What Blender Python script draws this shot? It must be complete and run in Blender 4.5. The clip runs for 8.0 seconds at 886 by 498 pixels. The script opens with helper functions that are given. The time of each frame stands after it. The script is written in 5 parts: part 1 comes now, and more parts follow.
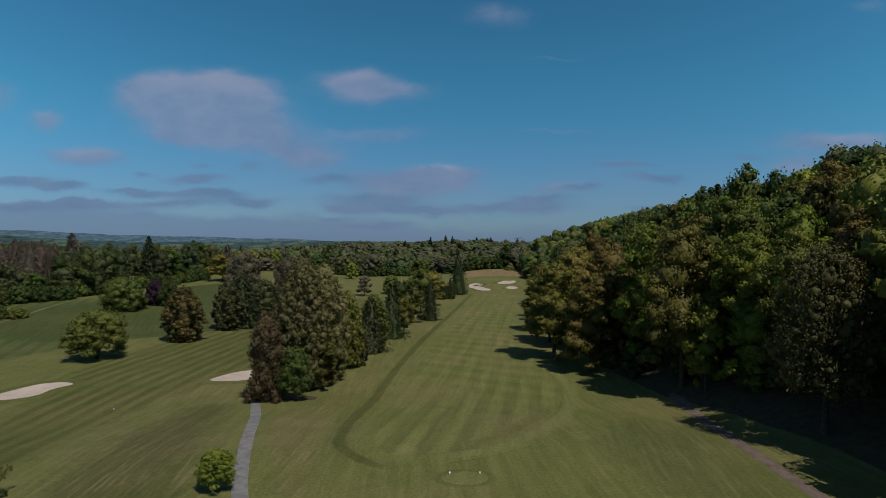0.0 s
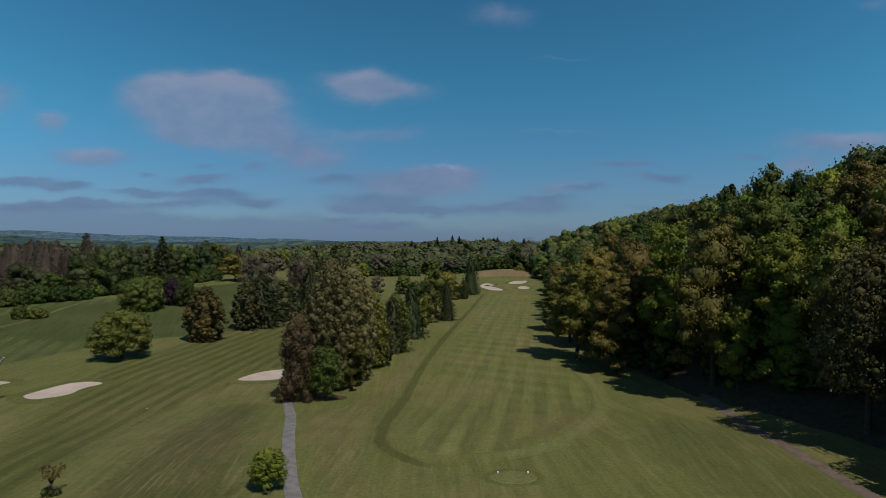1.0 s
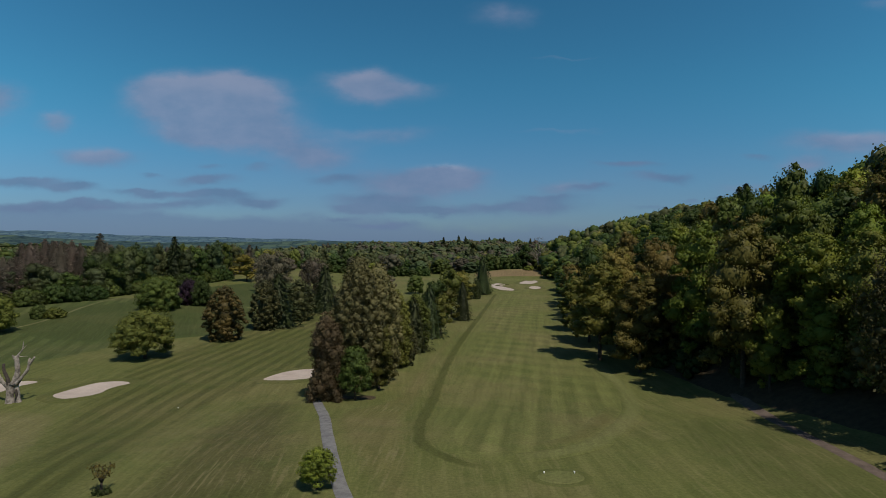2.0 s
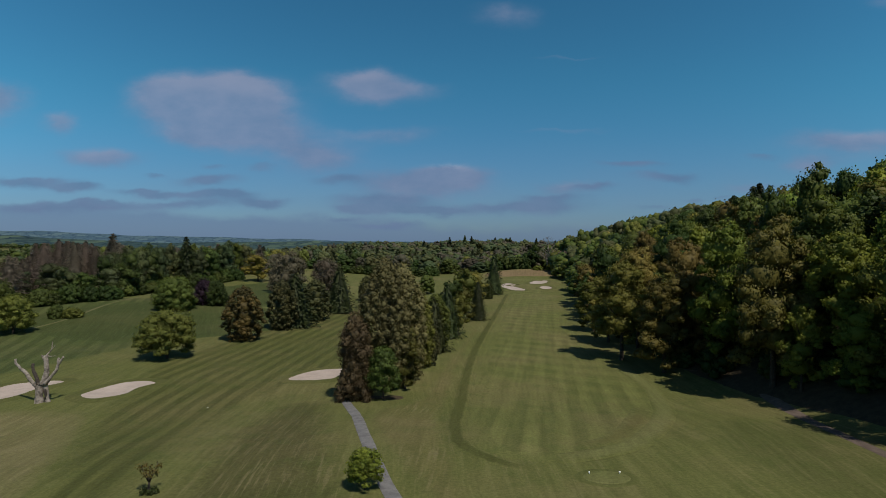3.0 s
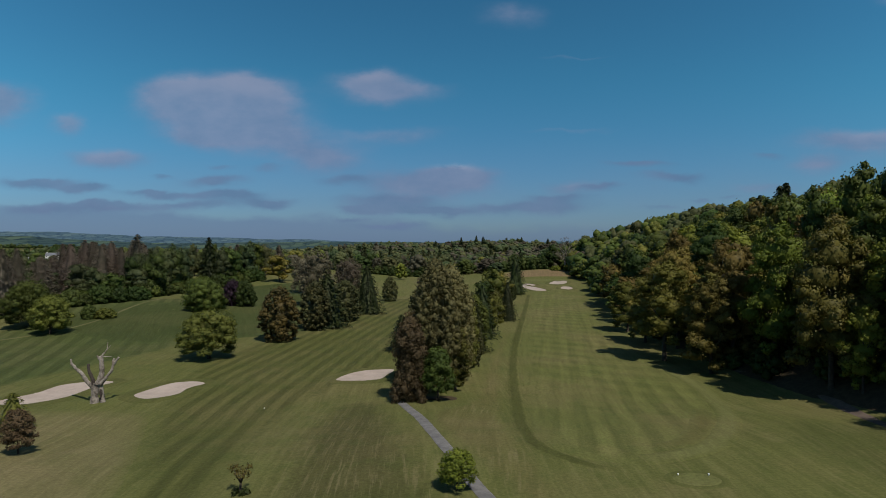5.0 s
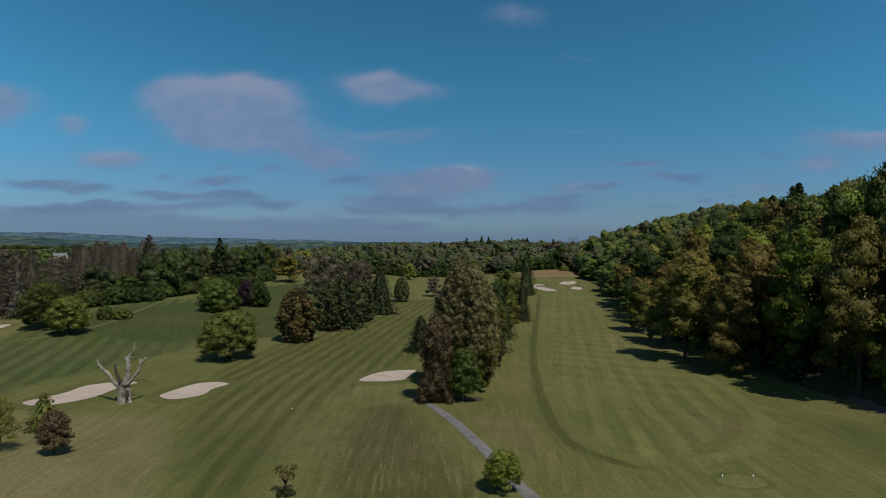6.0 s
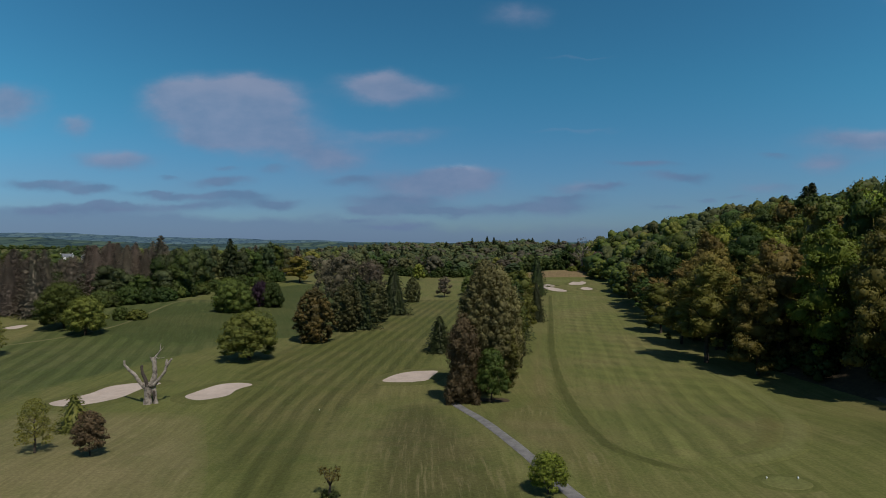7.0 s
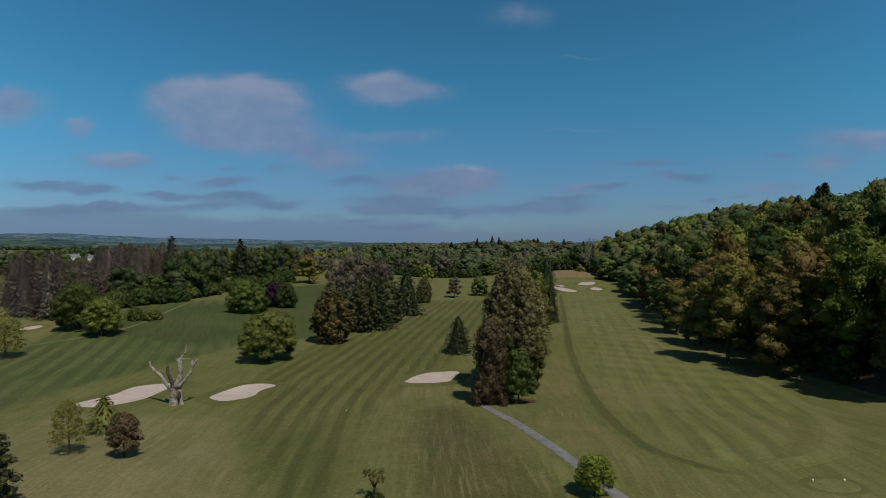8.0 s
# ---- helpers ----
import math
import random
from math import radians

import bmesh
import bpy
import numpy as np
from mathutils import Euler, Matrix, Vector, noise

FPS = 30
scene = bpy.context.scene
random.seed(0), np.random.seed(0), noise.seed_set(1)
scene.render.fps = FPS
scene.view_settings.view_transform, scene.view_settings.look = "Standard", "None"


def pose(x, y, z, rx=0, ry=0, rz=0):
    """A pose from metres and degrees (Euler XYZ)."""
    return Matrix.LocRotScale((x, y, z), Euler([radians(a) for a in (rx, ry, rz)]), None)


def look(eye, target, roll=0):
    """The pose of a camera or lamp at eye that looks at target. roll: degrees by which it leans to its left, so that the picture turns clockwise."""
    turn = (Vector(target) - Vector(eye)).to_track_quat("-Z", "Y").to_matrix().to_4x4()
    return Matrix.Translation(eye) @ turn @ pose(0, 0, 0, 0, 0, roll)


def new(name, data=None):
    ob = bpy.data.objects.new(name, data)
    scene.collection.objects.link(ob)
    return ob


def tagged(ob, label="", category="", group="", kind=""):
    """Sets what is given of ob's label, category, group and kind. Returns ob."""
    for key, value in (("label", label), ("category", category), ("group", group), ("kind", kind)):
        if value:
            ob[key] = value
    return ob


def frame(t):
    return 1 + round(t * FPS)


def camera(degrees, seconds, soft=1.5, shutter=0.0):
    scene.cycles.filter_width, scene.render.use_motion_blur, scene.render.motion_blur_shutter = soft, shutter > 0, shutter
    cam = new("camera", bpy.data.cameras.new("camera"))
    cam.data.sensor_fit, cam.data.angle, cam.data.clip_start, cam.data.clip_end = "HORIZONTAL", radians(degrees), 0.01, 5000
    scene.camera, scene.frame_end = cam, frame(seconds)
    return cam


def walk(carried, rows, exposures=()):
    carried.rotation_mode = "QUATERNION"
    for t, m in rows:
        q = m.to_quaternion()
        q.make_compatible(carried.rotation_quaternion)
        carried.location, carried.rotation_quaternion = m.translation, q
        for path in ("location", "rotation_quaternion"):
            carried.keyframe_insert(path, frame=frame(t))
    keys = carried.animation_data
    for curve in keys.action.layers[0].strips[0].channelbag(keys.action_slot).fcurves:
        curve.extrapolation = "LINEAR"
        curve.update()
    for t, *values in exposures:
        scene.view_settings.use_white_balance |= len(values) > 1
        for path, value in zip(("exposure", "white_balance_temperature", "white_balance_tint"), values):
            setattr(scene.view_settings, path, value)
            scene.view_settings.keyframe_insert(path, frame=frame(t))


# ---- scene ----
cam = camera(73.5, 8.0, soft=0.9)
# seconds, eye, yaw to the left, pitch up, roll
ROWS = [
    (0.0, -0.606, 0.607, 26.705, -0.504, -0.597, 0.008),
    (0.5, -3.202, 0.453, 26.732, -0.324, -0.596, 0.005),
    (1.0, -5.744, 0.369, 26.737, -0.151, -0.596, -0.003),
    (1.5, -8.239, 0.335, 26.729, 0.016, -0.596, -0.015),
    (3.0, -15.502, 0.377, 26.689, 0.483, -0.591, -0.063),
    (3.5, -17.867, 0.401, 26.687, 0.630, -0.586, -0.080),
    (4.0, -20.213, 0.419, 26.695, 0.774, -0.580, -0.097),
    (4.5, -22.544, 0.430, 26.715, 0.914, -0.572, -0.113),
    (6.0, -29.485, 0.431, 26.839, 1.313, -0.541, -0.162),
    (6.5, -31.794, 0.443, 26.893, 1.438, -0.529, -0.179),
    (7.0, -34.106, 0.479, 26.947, 1.559, -0.517, -0.197),
    (7.5, -36.422, 0.555, 26.994, 1.675, -0.506, -0.218),
    (8.0, -38.746, 0.688, 27.028, 1.786, -0.496, -0.242),
]
walk(cam, [(t, pose(x, y, z, 0, 0, yaw) @ pose(0, 0, 0, 90 + pitch, 0, 0) @ pose(0, 0, 0, 0, 0, roll)) for t, x, y, z, yaw, pitch, roll in ROWS])

# ---- world, sun, exposure ----
SUN_EL, SUN_AZ = 55.0, 150.0          # degrees; azimuth clockwise from +y
scene.view_settings.exposure = 0.0
sun = new("sun", bpy.data.lights.new("sun", "SUN"))
sun.data.energy, sun.data.angle, sun.data.color = 4.2, radians(0.6), (1.0, 0.93, 0.84)
toward = Vector((math.sin(radians(SUN_AZ)) * math.cos(radians(SUN_EL)), math.cos(radians(SUN_AZ)) * math.cos(radians(SUN_EL)), math.sin(radians(SUN_EL))))
sun.matrix_world = look((0, 0, 300), Vector((0, 0, 300)) - toward)


class Nodes:
    """A short way to write node trees: sockets and numbers in, a socket out."""

    def __init__(self, tree):
        self.tree = tree
        tree.nodes.clear()

    def add(self, kind, out=0, ins=(), **props):
        n = self.tree.nodes.new(kind)
        if "operation" in props:
            n.operation = props["operation"]
            if kind == "ShaderNodeMath":
                n.use_clamp = props.get("use_clamp", False)
        if "attribute_name" in props:
            n.attribute_name = props["attribute_name"]
        if "interpolation_type" in props:
            n.interpolation_type = props["interpolation_type"]
        if "sky_type" in props:
            n.sky_type, n.sun_disc = props["sky_type"], props["sun_disc"]
            n.sun_elevation, n.sun_rotation = props["sun_elevation"], props["sun_rotation"]
            n.air_density, n.dust_density, n.ozone_density = props["air_density"], props["dust_density"], props["ozone_density"]
        for key, v in (ins.items() if isinstance(ins, dict) else enumerate(ins)):
            if v is None:
                continue
            if isinstance(v, bpy.types.NodeSocket):
                self.tree.links.new(v, n.inputs[key])
            else:
                n.inputs[key].default_value = v
        return n.outputs[out] if out is not None else n

    def math(self, op, a, b=None, c=None, clamp=False):
        return self.add("ShaderNodeMath", 0, (a, b, c), operation=op, use_clamp=clamp)

    def vmath(self, op, a, b=None, out=0):
        return self.add("ShaderNodeVectorMath", out, (a, b), operation=op)

    def noise(self, vector, scale, detail=4.0, rough=0.55, out=0, distort=0.0):
        return self.add("ShaderNodeTexNoise", out, {"Vector": vector, "Scale": scale, "Detail": detail, "Roughness": rough, "Distortion": distort})

    def ramp(self, fac, lo, hi, a=0.0, b=1.0):
        return self.add("ShaderNodeMapRange", 0, {"Value": fac, "From Min": lo, "From Max": hi, "To Min": a, "To Max": b}, interpolation_type="SMOOTHSTEP")

    def mix(self, fac, a, b, blend="MIX"):
        n = self.tree.nodes.new("ShaderNodeMix")
        n.data_type, n.blend_type = "RGBA", blend
        for sock, v in ((n.inputs[0], fac), (n.inputs[6], a), (n.inputs[7], b)):
            if isinstance(v, bpy.types.NodeSocket):
                self.tree.links.new(v, sock)
            elif isinstance(v, tuple):
                sock.default_value = (*v, 1.0)[:4]
            else:
                sock.default_value = v
        return n.outputs[2]


world = bpy.data.worlds.new("sky")
scene.world = world
world.use_nodes = True
w = Nodes(world.node_tree)
sky = w.add("ShaderNodeTexSky", 0, sky_type="NISHITA", sun_disc=False, sun_elevation=radians(SUN_EL), sun_rotation=radians(SUN_AZ), air_density=1.0, dust_density=0.6, ozone_density=2.0)
way = w.add("ShaderNodeTexCoord", "Generated")
sep = w.add("ShaderNodeSeparateXYZ", None, (way,))
depth = w.math("MAXIMUM", w.math("ABSOLUTE", sep.outputs[1]), 0.08)
cu, cv = w.math("DIVIDE", sep.outputs[0], depth), w.math("DIVIDE", sep.outputs[2], depth)
flat = w.add("ShaderNodeCombineXYZ", 0, (cu, w.math("MULTIPLY", cv, 1.9), 0.0))
warp = w.add("ShaderNodeTexNoise", 1, {"Vector": flat, "Scale": 11.0, "Detail": 5.0, "Roughness": 0.55})
bent = w.add("ShaderNodeSeparateXYZ", None, (w.vmath("SUBTRACT", warp, (0.5, 0.5, 0.5)),))
wu = w.math("ADD", cu, w.math("MULTIPLY", bent.outputs[0], 0.055))
wv = w.math("ADD", cv, w.math("MULTIPLY", bent.outputs[1], 0.034))
wisp = w.noise(flat, 24.0, 6.0, 0.6)
broad = w.noise(flat, 7.0, 3.0, 0.5)


def puff(total, u, v, ru, rv, gain):
    """Adds one cloud at a bearing u and height v, both as tangents, with its half sizes; softer below than above."""
    a = w.math("DIVIDE", w.math("SUBTRACT", wu, u), ru * 1.22)
    up = w.math("DIVIDE", w.math("SUBTRACT", wv, v), rv * 1.25)
    b = w.math("MAXIMUM", w.math("MULTIPLY", up, 1.35), w.math("MULTIPLY", up, -0.85))
    r = w.math("ADD", w.math("MULTIPLY", a, a), w.math("MULTIPLY", b, b))
    g = w.math("MULTIPLY", w.math("EXPONENT", w.math("MULTIPLY", r, -1.0)), gain)
    return g if total is None else w.math("ADD", total, g)


HEAPS = (
    (-0.484, 0.256, 0.048, 0.0244, 0.75), (-0.404, 0.259, 0.061, 0.0295, 0.95), (-0.337, 0.253, 0.055, 0.0257, 0.85), (-0.382, 0.217, 0.09, 0.0289, 0.8),
    (-0.426, 0.188, 0.039, 0.0128, 0.55), (-0.308, 0.185, 0.071, 0.0218, 0.6), (-0.221, 0.15, 0.061, 0.0205, 0.62), (-0.138, 0.274, 0.048, 0.018, 0.8),
    (-0.09, 0.257, 0.064, 0.0154, 0.55), (-0.657, 0.208, 0.026, 0.0154, 0.62), (-0.59, 0.147, 0.055, 0.0141, 0.72))
HAZY_HEAPS = (
    (-0.099, 0.185, 0.077, 0.0128, 0.4), (-0.067, 0.103, 0.083, 0.0231, 0.72), (0.015, 0.116, 0.042, 0.0167, 0.8), (0.198, 0.095, 0.039, 0.0116, 0.5),
    (0.683, 0.171, 0.096, 0.0167, 0.75), (0.609, 0.133, 0.042, 0.0116, 0.55), (0.519, 0.095, 0.048, 0.0103, 0.4), (0.099, 0.387, 0.045, 0.0193, 0.38),
    (0.198, 0.312, 0.061, 0.0026, 0.22), (0.192, 0.192, 0.071, 0.0039, 0.25), (0.731, 0.403, 0.039, 0.0128, 0.25), (-0.775, 0.249, 0.045, 0.03, 0.8))
BARS = (
    (-0.709, 0.106, 0.055, 0.0083, 0.75), (-0.629, 0.094, 0.032, 0.0071, 0.75), (-0.503, 0.086, 0.048, 0.0051, 0.7), (-0.407, 0.11, 0.044, 0.0077, 0.75),
    (-0.385, 0.084, 0.051, 0.0083, 0.75), (-0.308, 0.071, 0.035, 0.0071, 0.75), (-0.5, 0.117, 0.014, 0.0032, 0.45), (-0.394, 0.133, 0.021, 0.0051, 0.4),
    (-0.317, 0.129, 0.024, 0.0058, 0.4), (-0.696, 0.06, 0.074, 0.009, 0.65), (-0.587, 0.063, 0.042, 0.0064, 0.7), (-0.465, 0.067, 0.071, 0.0064, 0.6))
LOW_BARS = (
    (-0.183, 0.11, 0.04, 0.0077, 0.5), (-0.106, 0.07, 0.067, 0.0141, 0.72), (-0.157, 0.057, 0.026, 0.0051, 0.6), (-0.067, 0.055, 0.039, 0.0051, 0.65),
    (-0.179, 0.04, 0.029, 0.0039, 0.55), (-0.099, 0.03, 0.051, 0.0045, 0.6), (0.307, 0.134, 0.046, 0.0058, 0.6), (0.363, 0.113, 0.044, 0.0071, 0.6),
    (0.173, 0.076, 0.048, 0.0083, 0.65), (0.246, 0.094, 0.031, 0.0051, 0.6), (0.115, 0.059, 0.087, 0.009, 0.72), (0.522, 0.145, 0.027, 0.0051, 0.4),
    (0.409, 0.072, 0.015, 0.0039, 0.4), (0.461, 0.078, 0.021, 0.0032, 0.35), (-0.004, 0.051, 0.032, 0.0058, 0.6), (0.346, 0.058, 0.026, 0.0032, 0.35))
heap, bars = None, None
for row in HEAPS + HAZY_HEAPS:
    heap = puff(heap, *row)
for row in BARS + LOW_BARS:
    bars = puff(bars, *row)
TOPS = (
    (-0.468, 0.282, 0.035, 0.0128, 0.9), (-0.375, 0.276, 0.048, 0.0141, 1.0), (-0.311, 0.261, 0.035, 0.0116, 0.6), (-0.128, 0.284, 0.04, 0.0103, 0.8),
    (-0.661, 0.216, 0.022, 0.0077, 0.6), (-0.584, 0.156, 0.045, 0.0071, 0.6), (0.699, 0.184, 0.058, 0.009, 0.7), (0.198, 0.101, 0.024, 0.0058, 0.4))
tops = None
for row in TOPS:
    tops = puff(tops, *row)
crest = puff(None, -0.004, 0.139, 0.034, 0.008, 1.0)
grain = w.math("ADD", w.math("MULTIPLY", wisp, 0.7), 0.65)
heap_cover = w.math("MULTIPLY", w.ramp(w.math("MULTIPLY", heap, grain), 0.05, 0.72), 0.66)
bar_cover = w.math("MULTIPLY", w.ramp(w.math("MULTIPLY", bars, grain), 0.05, 0.66), 0.68)
# the long low bank over the hills
bank_top = w.math("ADD", w.ramp(cu, -0.75, 0.15, 0.064, 0.030), w.math("MULTIPLY", w.math("SUBTRACT", broad, 0.5), 0.045))
bank = w.math("MULTIPLY", w.ramp(w.math("SUBTRACT", bank_top, wv), -0.006, 0.014), w.ramp(cu, 0.40, -0.25, 0.30, 0.62))
veil = w.math("MULTIPLY", w.ramp(cv, 0.20, 0.02), w.ramp(broad, 0.25, 0.75, 0.10, 0.30))
lit = w.ramp(w.math("ADD", w.math("MULTIPLY", broad, 0.7), w.math("MULTIPLY", wisp, 0.35)), 0.30, 0.75)
hue_of = w.mix(w.ramp(cv, 0.0, 0.30), (0.50, 0.76, 1.15), (0.37, 1.08, 1.26))
hue_of = w.mix(w.ramp(cv, 0.44, 1.3), hue_of, (0.84, 1.0, 1.06))
clear = w.mix(1.0, sky, hue_of, "MULTIPLY")
edge = w.math("MINIMUM", w.math("MULTIPLY", cu, cu), 0.8)
clear = w.vmath("SCALE", clear, None)
w.tree.links.new(w.math("ADD", w.math("MULTIPLY", edge, 0.34), 0.94), clear.node.inputs[3])
heap_tint = w.mix(w.ramp(cv, 0.08, 0.24), w.mix(lit, (2.3, 3.1, 5.3), (3.6, 4.1, 6.3)), w.mix(lit, (2.9, 3.8, 6.1), (4.7, 5.1, 7.3)))
heap_tint = w.mix(w.math("MULTIPLY", tops, 0.75, clamp=True), heap_tint, (5.7, 5.7, 7.6))
heap_tint = w.mix(w.math("MULTIPLY", crest, w.ramp(wisp, 0.3, 0.6)), heap_tint, (8.6, 8.6, 10.2))
seen_sky = w.mix(veil, clear, (2.9, 4.1, 6.3))
seen_sky = w.mix(heap_cover, seen_sky, heap_tint)
seen_sky = w.mix(bank, seen_sky, (2.05, 3.2, 5.4))
seen_sky = w.mix(bar_cover, seen_sky, w.mix(lit, (1.6, 2.7, 4.8), (2.4, 3.4, 5.7)))
back = w.add("ShaderNodeBackground", 0, {"Color": seen_sky, "Strength": 0.058})
w.add("ShaderNodeOutputWorld", None, (back,))

# ---- materials ----


def material(name):
    m = bpy.data.materials.new(name)
    m.use_nodes = True
    return m, Nodes(m.node_tree)


def surface(n, colour, rough=0.8, bump=None, spec=0.25, height=0.05, matte=0.3):
    ins = {"Base Color": colour, "Roughness": rough, "Specular IOR Level": spec, "Diffuse Roughness": matte}
    if bump is not None:
        ins["Normal"] = n.add("ShaderNodeBump", 0, {"Height": bump, "Strength": 0.6, "Distance": height})
    p = n.add("ShaderNodeBsdfPrincipled", 0, ins)
    n.add("ShaderNodeOutputMaterial", None, (p,))
    return p


def turf(n, at, base, dry, lush, lines=0.0, heading=8.0):
    """The colour of turf: dry and lush patches, mower streaks along a heading, hay left in lines, fine grain."""
    sp = n.add("ShaderNodeSeparateXYZ", None, (at,))
    ca, sa = math.cos(radians(heading)), math.sin(radians(heading))
    side = n.math("SUBTRACT", n.math("MULTIPLY", sp.outputs[0], ca), n.math("MULTIPLY", sp.outputs[1], sa))
    fore = n.math("ADD", n.math("MULTIPLY", sp.outputs[0], sa), n.math("MULTIPLY", sp.outputs[1], ca))
    bend = n.math("MULTIPLY", n.noise(at, 0.03, 2.0), 3.0)
    swath = n.add("ShaderNodeCombineXYZ", 0, (n.math("ADD", side, bend), n.math("MULTIPLY", fore, 0.06), 0.0))
    mid = n.noise(at, 0.2, 5.0, 0.65)
    streak = n.noise(swath, 0.75, 4.0, 0.7)
    c = n.mix(n.ramp(n.noise(at, 0.03, 4.0, 0.6), 0.40, 0.64), base, dry)
    c = n.mix(n.ramp(mid, 0.46, 0.70, 0.0, 0.6), c, lush)
    c = n.mix(1.0, c, n.mix(n.ramp(streak, 0.28, 0.72), (0.865, 0.87, 0.855), (1.135, 1.13, 1.145)), "MULTIPLY")
    if lines:
        hay = n.ramp(n.noise(swath, 1.5, 3.0, 0.7), 0.50, 0.68, 0.0, lines)
        c = n.mix(n.math("MULTIPLY", hay, n.ramp(n.noise(at, 0.05, 2.0), 0.38, 0.6, 0.25, 1.0)), c, (0.150, 0.128, 0.062))
    return c, mid


OUTER = ((0.086, 0.092, 0.028), (0.108, 0.101, 0.038), (0.068, 0.080, 0.022), 0.30, -3.0)


def grass(name, base, dry, lush, stripes=None, gain=0.25, lines=0.0, heading=8.0, fade=0.0, collar=0.0, outer=None):
    """Mown turf. stripes: mower stripes along the sheet's own uv; fade: metres over which it passes into the rough at its margin."""
    m, n = material(name)
    at = n.add("ShaderNodeNewGeometry", "Position")
    c, mid = turf(n, at, base, dry, lush, lines, heading)
    if stripes:
        s = n.add("ShaderNodeSeparateXYZ", None, (n.add("ShaderNodeUVMap", 0),))
        warp = n.math("MULTIPLY", n.math("SUBTRACT", n.noise(at, 0.07, 2.0), 0.5), stripes[3])
        across = n.math("ADD", s.outputs[0], warp)
        along = n.math("ADD", s.outputs[1], warp)

        def band(v, period):
            return n.ramp(n.math("SINE", n.math("MULTIPLY", v, 2 * math.pi / period)), -0.6, 0.6)
        one = band(across, stripes[0])
        if stripes[1]:
            two = band(n.math("ADD", along, n.math("MULTIPLY", across, stripes[2])), stripes[1])
            far = n.ramp(s.outputs[1], 100.0, 135.0, 0.10, 0.5)
            one = n.math("ADD", n.math("MULTIPLY", one, n.math("SUBTRACT", 1.0, far)), n.math("MULTIPLY", two, far))
        patch = n.ramp(n.noise(at, 0.045, 3.0), 0.32, 0.58, 0.45, 1.0)
        if collar:
            patch = n.math("MULTIPLY", patch, n.ramp(n.add("ShaderNodeAttribute", "Fac", attribute_name="inner"), collar - 0.4, collar + 0.4))
        one = n.math("ADD", n.math("MULTIPLY", n.math("SUBTRACT", one, 0.5), patch), 0.5)
        c = n.mix(1.0, c, n.mix(one, (1 - gain, 1 - gain * 0.85, 1 - gain), (1 + gain * 1.05, 1 + gain, 1 + gain)), "MULTIPLY")
    if fade:
        rim = n.math("DIVIDE", n.add("ShaderNodeAttribute", "Fac", attribute_name="inner"), fade)
        ragged = n.math("ADD", rim, n.math("MULTIPLY", n.math("SUBTRACT", n.noise(at, 0.5, 4.0, 0.7), 0.5), 0.9))
        c = n.mix(n.ramp(ragged, 0.15, 0.85), turf(n, at, *(outer or OUTER))[0], c)
    fine = n.noise(at, 2.4, 4.0, 0.7)
    c = n.mix(1.0, c, n.mix(fine, (0.46, 0.46, 0.44), (1.54, 1.54, 1.56)), "MULTIPLY")
    surface(n, c, 0.9, n.math("ADD", n.math("MULTIPLY", mid, 1.5), fine), 0.08, 0.12, 0.0)
    return m


def plain(name, a, b, scale=1.5, rough=0.85, height=0.04, spec=0.25):
    m, n = material(name)
    at = n.add("ShaderNodeNewGeometry", "Position")
    c = n.mix(n.ramp(n.noise(at, scale, 6.0, 0.65), 0.3, 0.7), a, b)
    fine = n.noise(at, scale * 9, 3.0, 0.6)
    c = n.mix(1.0, c, n.mix(fine, (0.85, 0.85, 0.85), (1.15, 1.15, 1.15)), "MULTIPLY")
    surface(n, c, rough, fine, spec, height)
    return m


def leaf(name, a, b, spread=0.30, gloss=0.55, through_light=0.22, grain=0.42):
    """Foliage: each spray of leaves and each tree a little different, some light passing through."""
    m, n = material(name)
    isle = n.add("ShaderNodeNewGeometry", "Random Per Island")
    tree = n.math("FRACT", n.math("ADD", n.add("ShaderNodeObjectInfo", "Random"), n.add("ShaderNodeAttribute", "Fac", attribute_name="own")))
    at = n.add("ShaderNodeNewGeometry", "Position")
    patch = n.ramp(n.noise(at, 0.28, 3.0, 0.6), 0.36, 0.64)
    c = n.mix(n.math("ADD", n.math("MULTIPLY", isle, grain), n.math("MULTIPLY", patch, 0.9 - grain)), a, b)
    v = n.math("ADD", n.math("MULTIPLY", n.math("SUBTRACT", tree, 0.5), 2 * spread), 1.0)
    hue = n.math("ADD", n.math("MULTIPLY", n.math("SUBTRACT", n.math("FRACT", n.math("MULTIPLY", tree, 7.31)), 0.5), 0.045), 0.5)
    c = n.add("ShaderNodeHueSaturation", 0, {"Hue": hue, "Saturation": 1.0, "Value": v, "Fac": 1.0, "Color": c})
    p = n.add("ShaderNodeBsdfPrincipled", 0, {"Base Color": c, "Roughness": gloss, "Specular IOR Level": 0.12})
    t = n.add("ShaderNodeBsdfTranslucent", 0, {"Color": n.mix(1.0, c, (1.25, 1.3, 0.6), "MULTIPLY")})
    n.add("ShaderNodeOutputMaterial", None, (n.add("ShaderNodeMixShader", 0, (through_light, p, t)),))
    return m


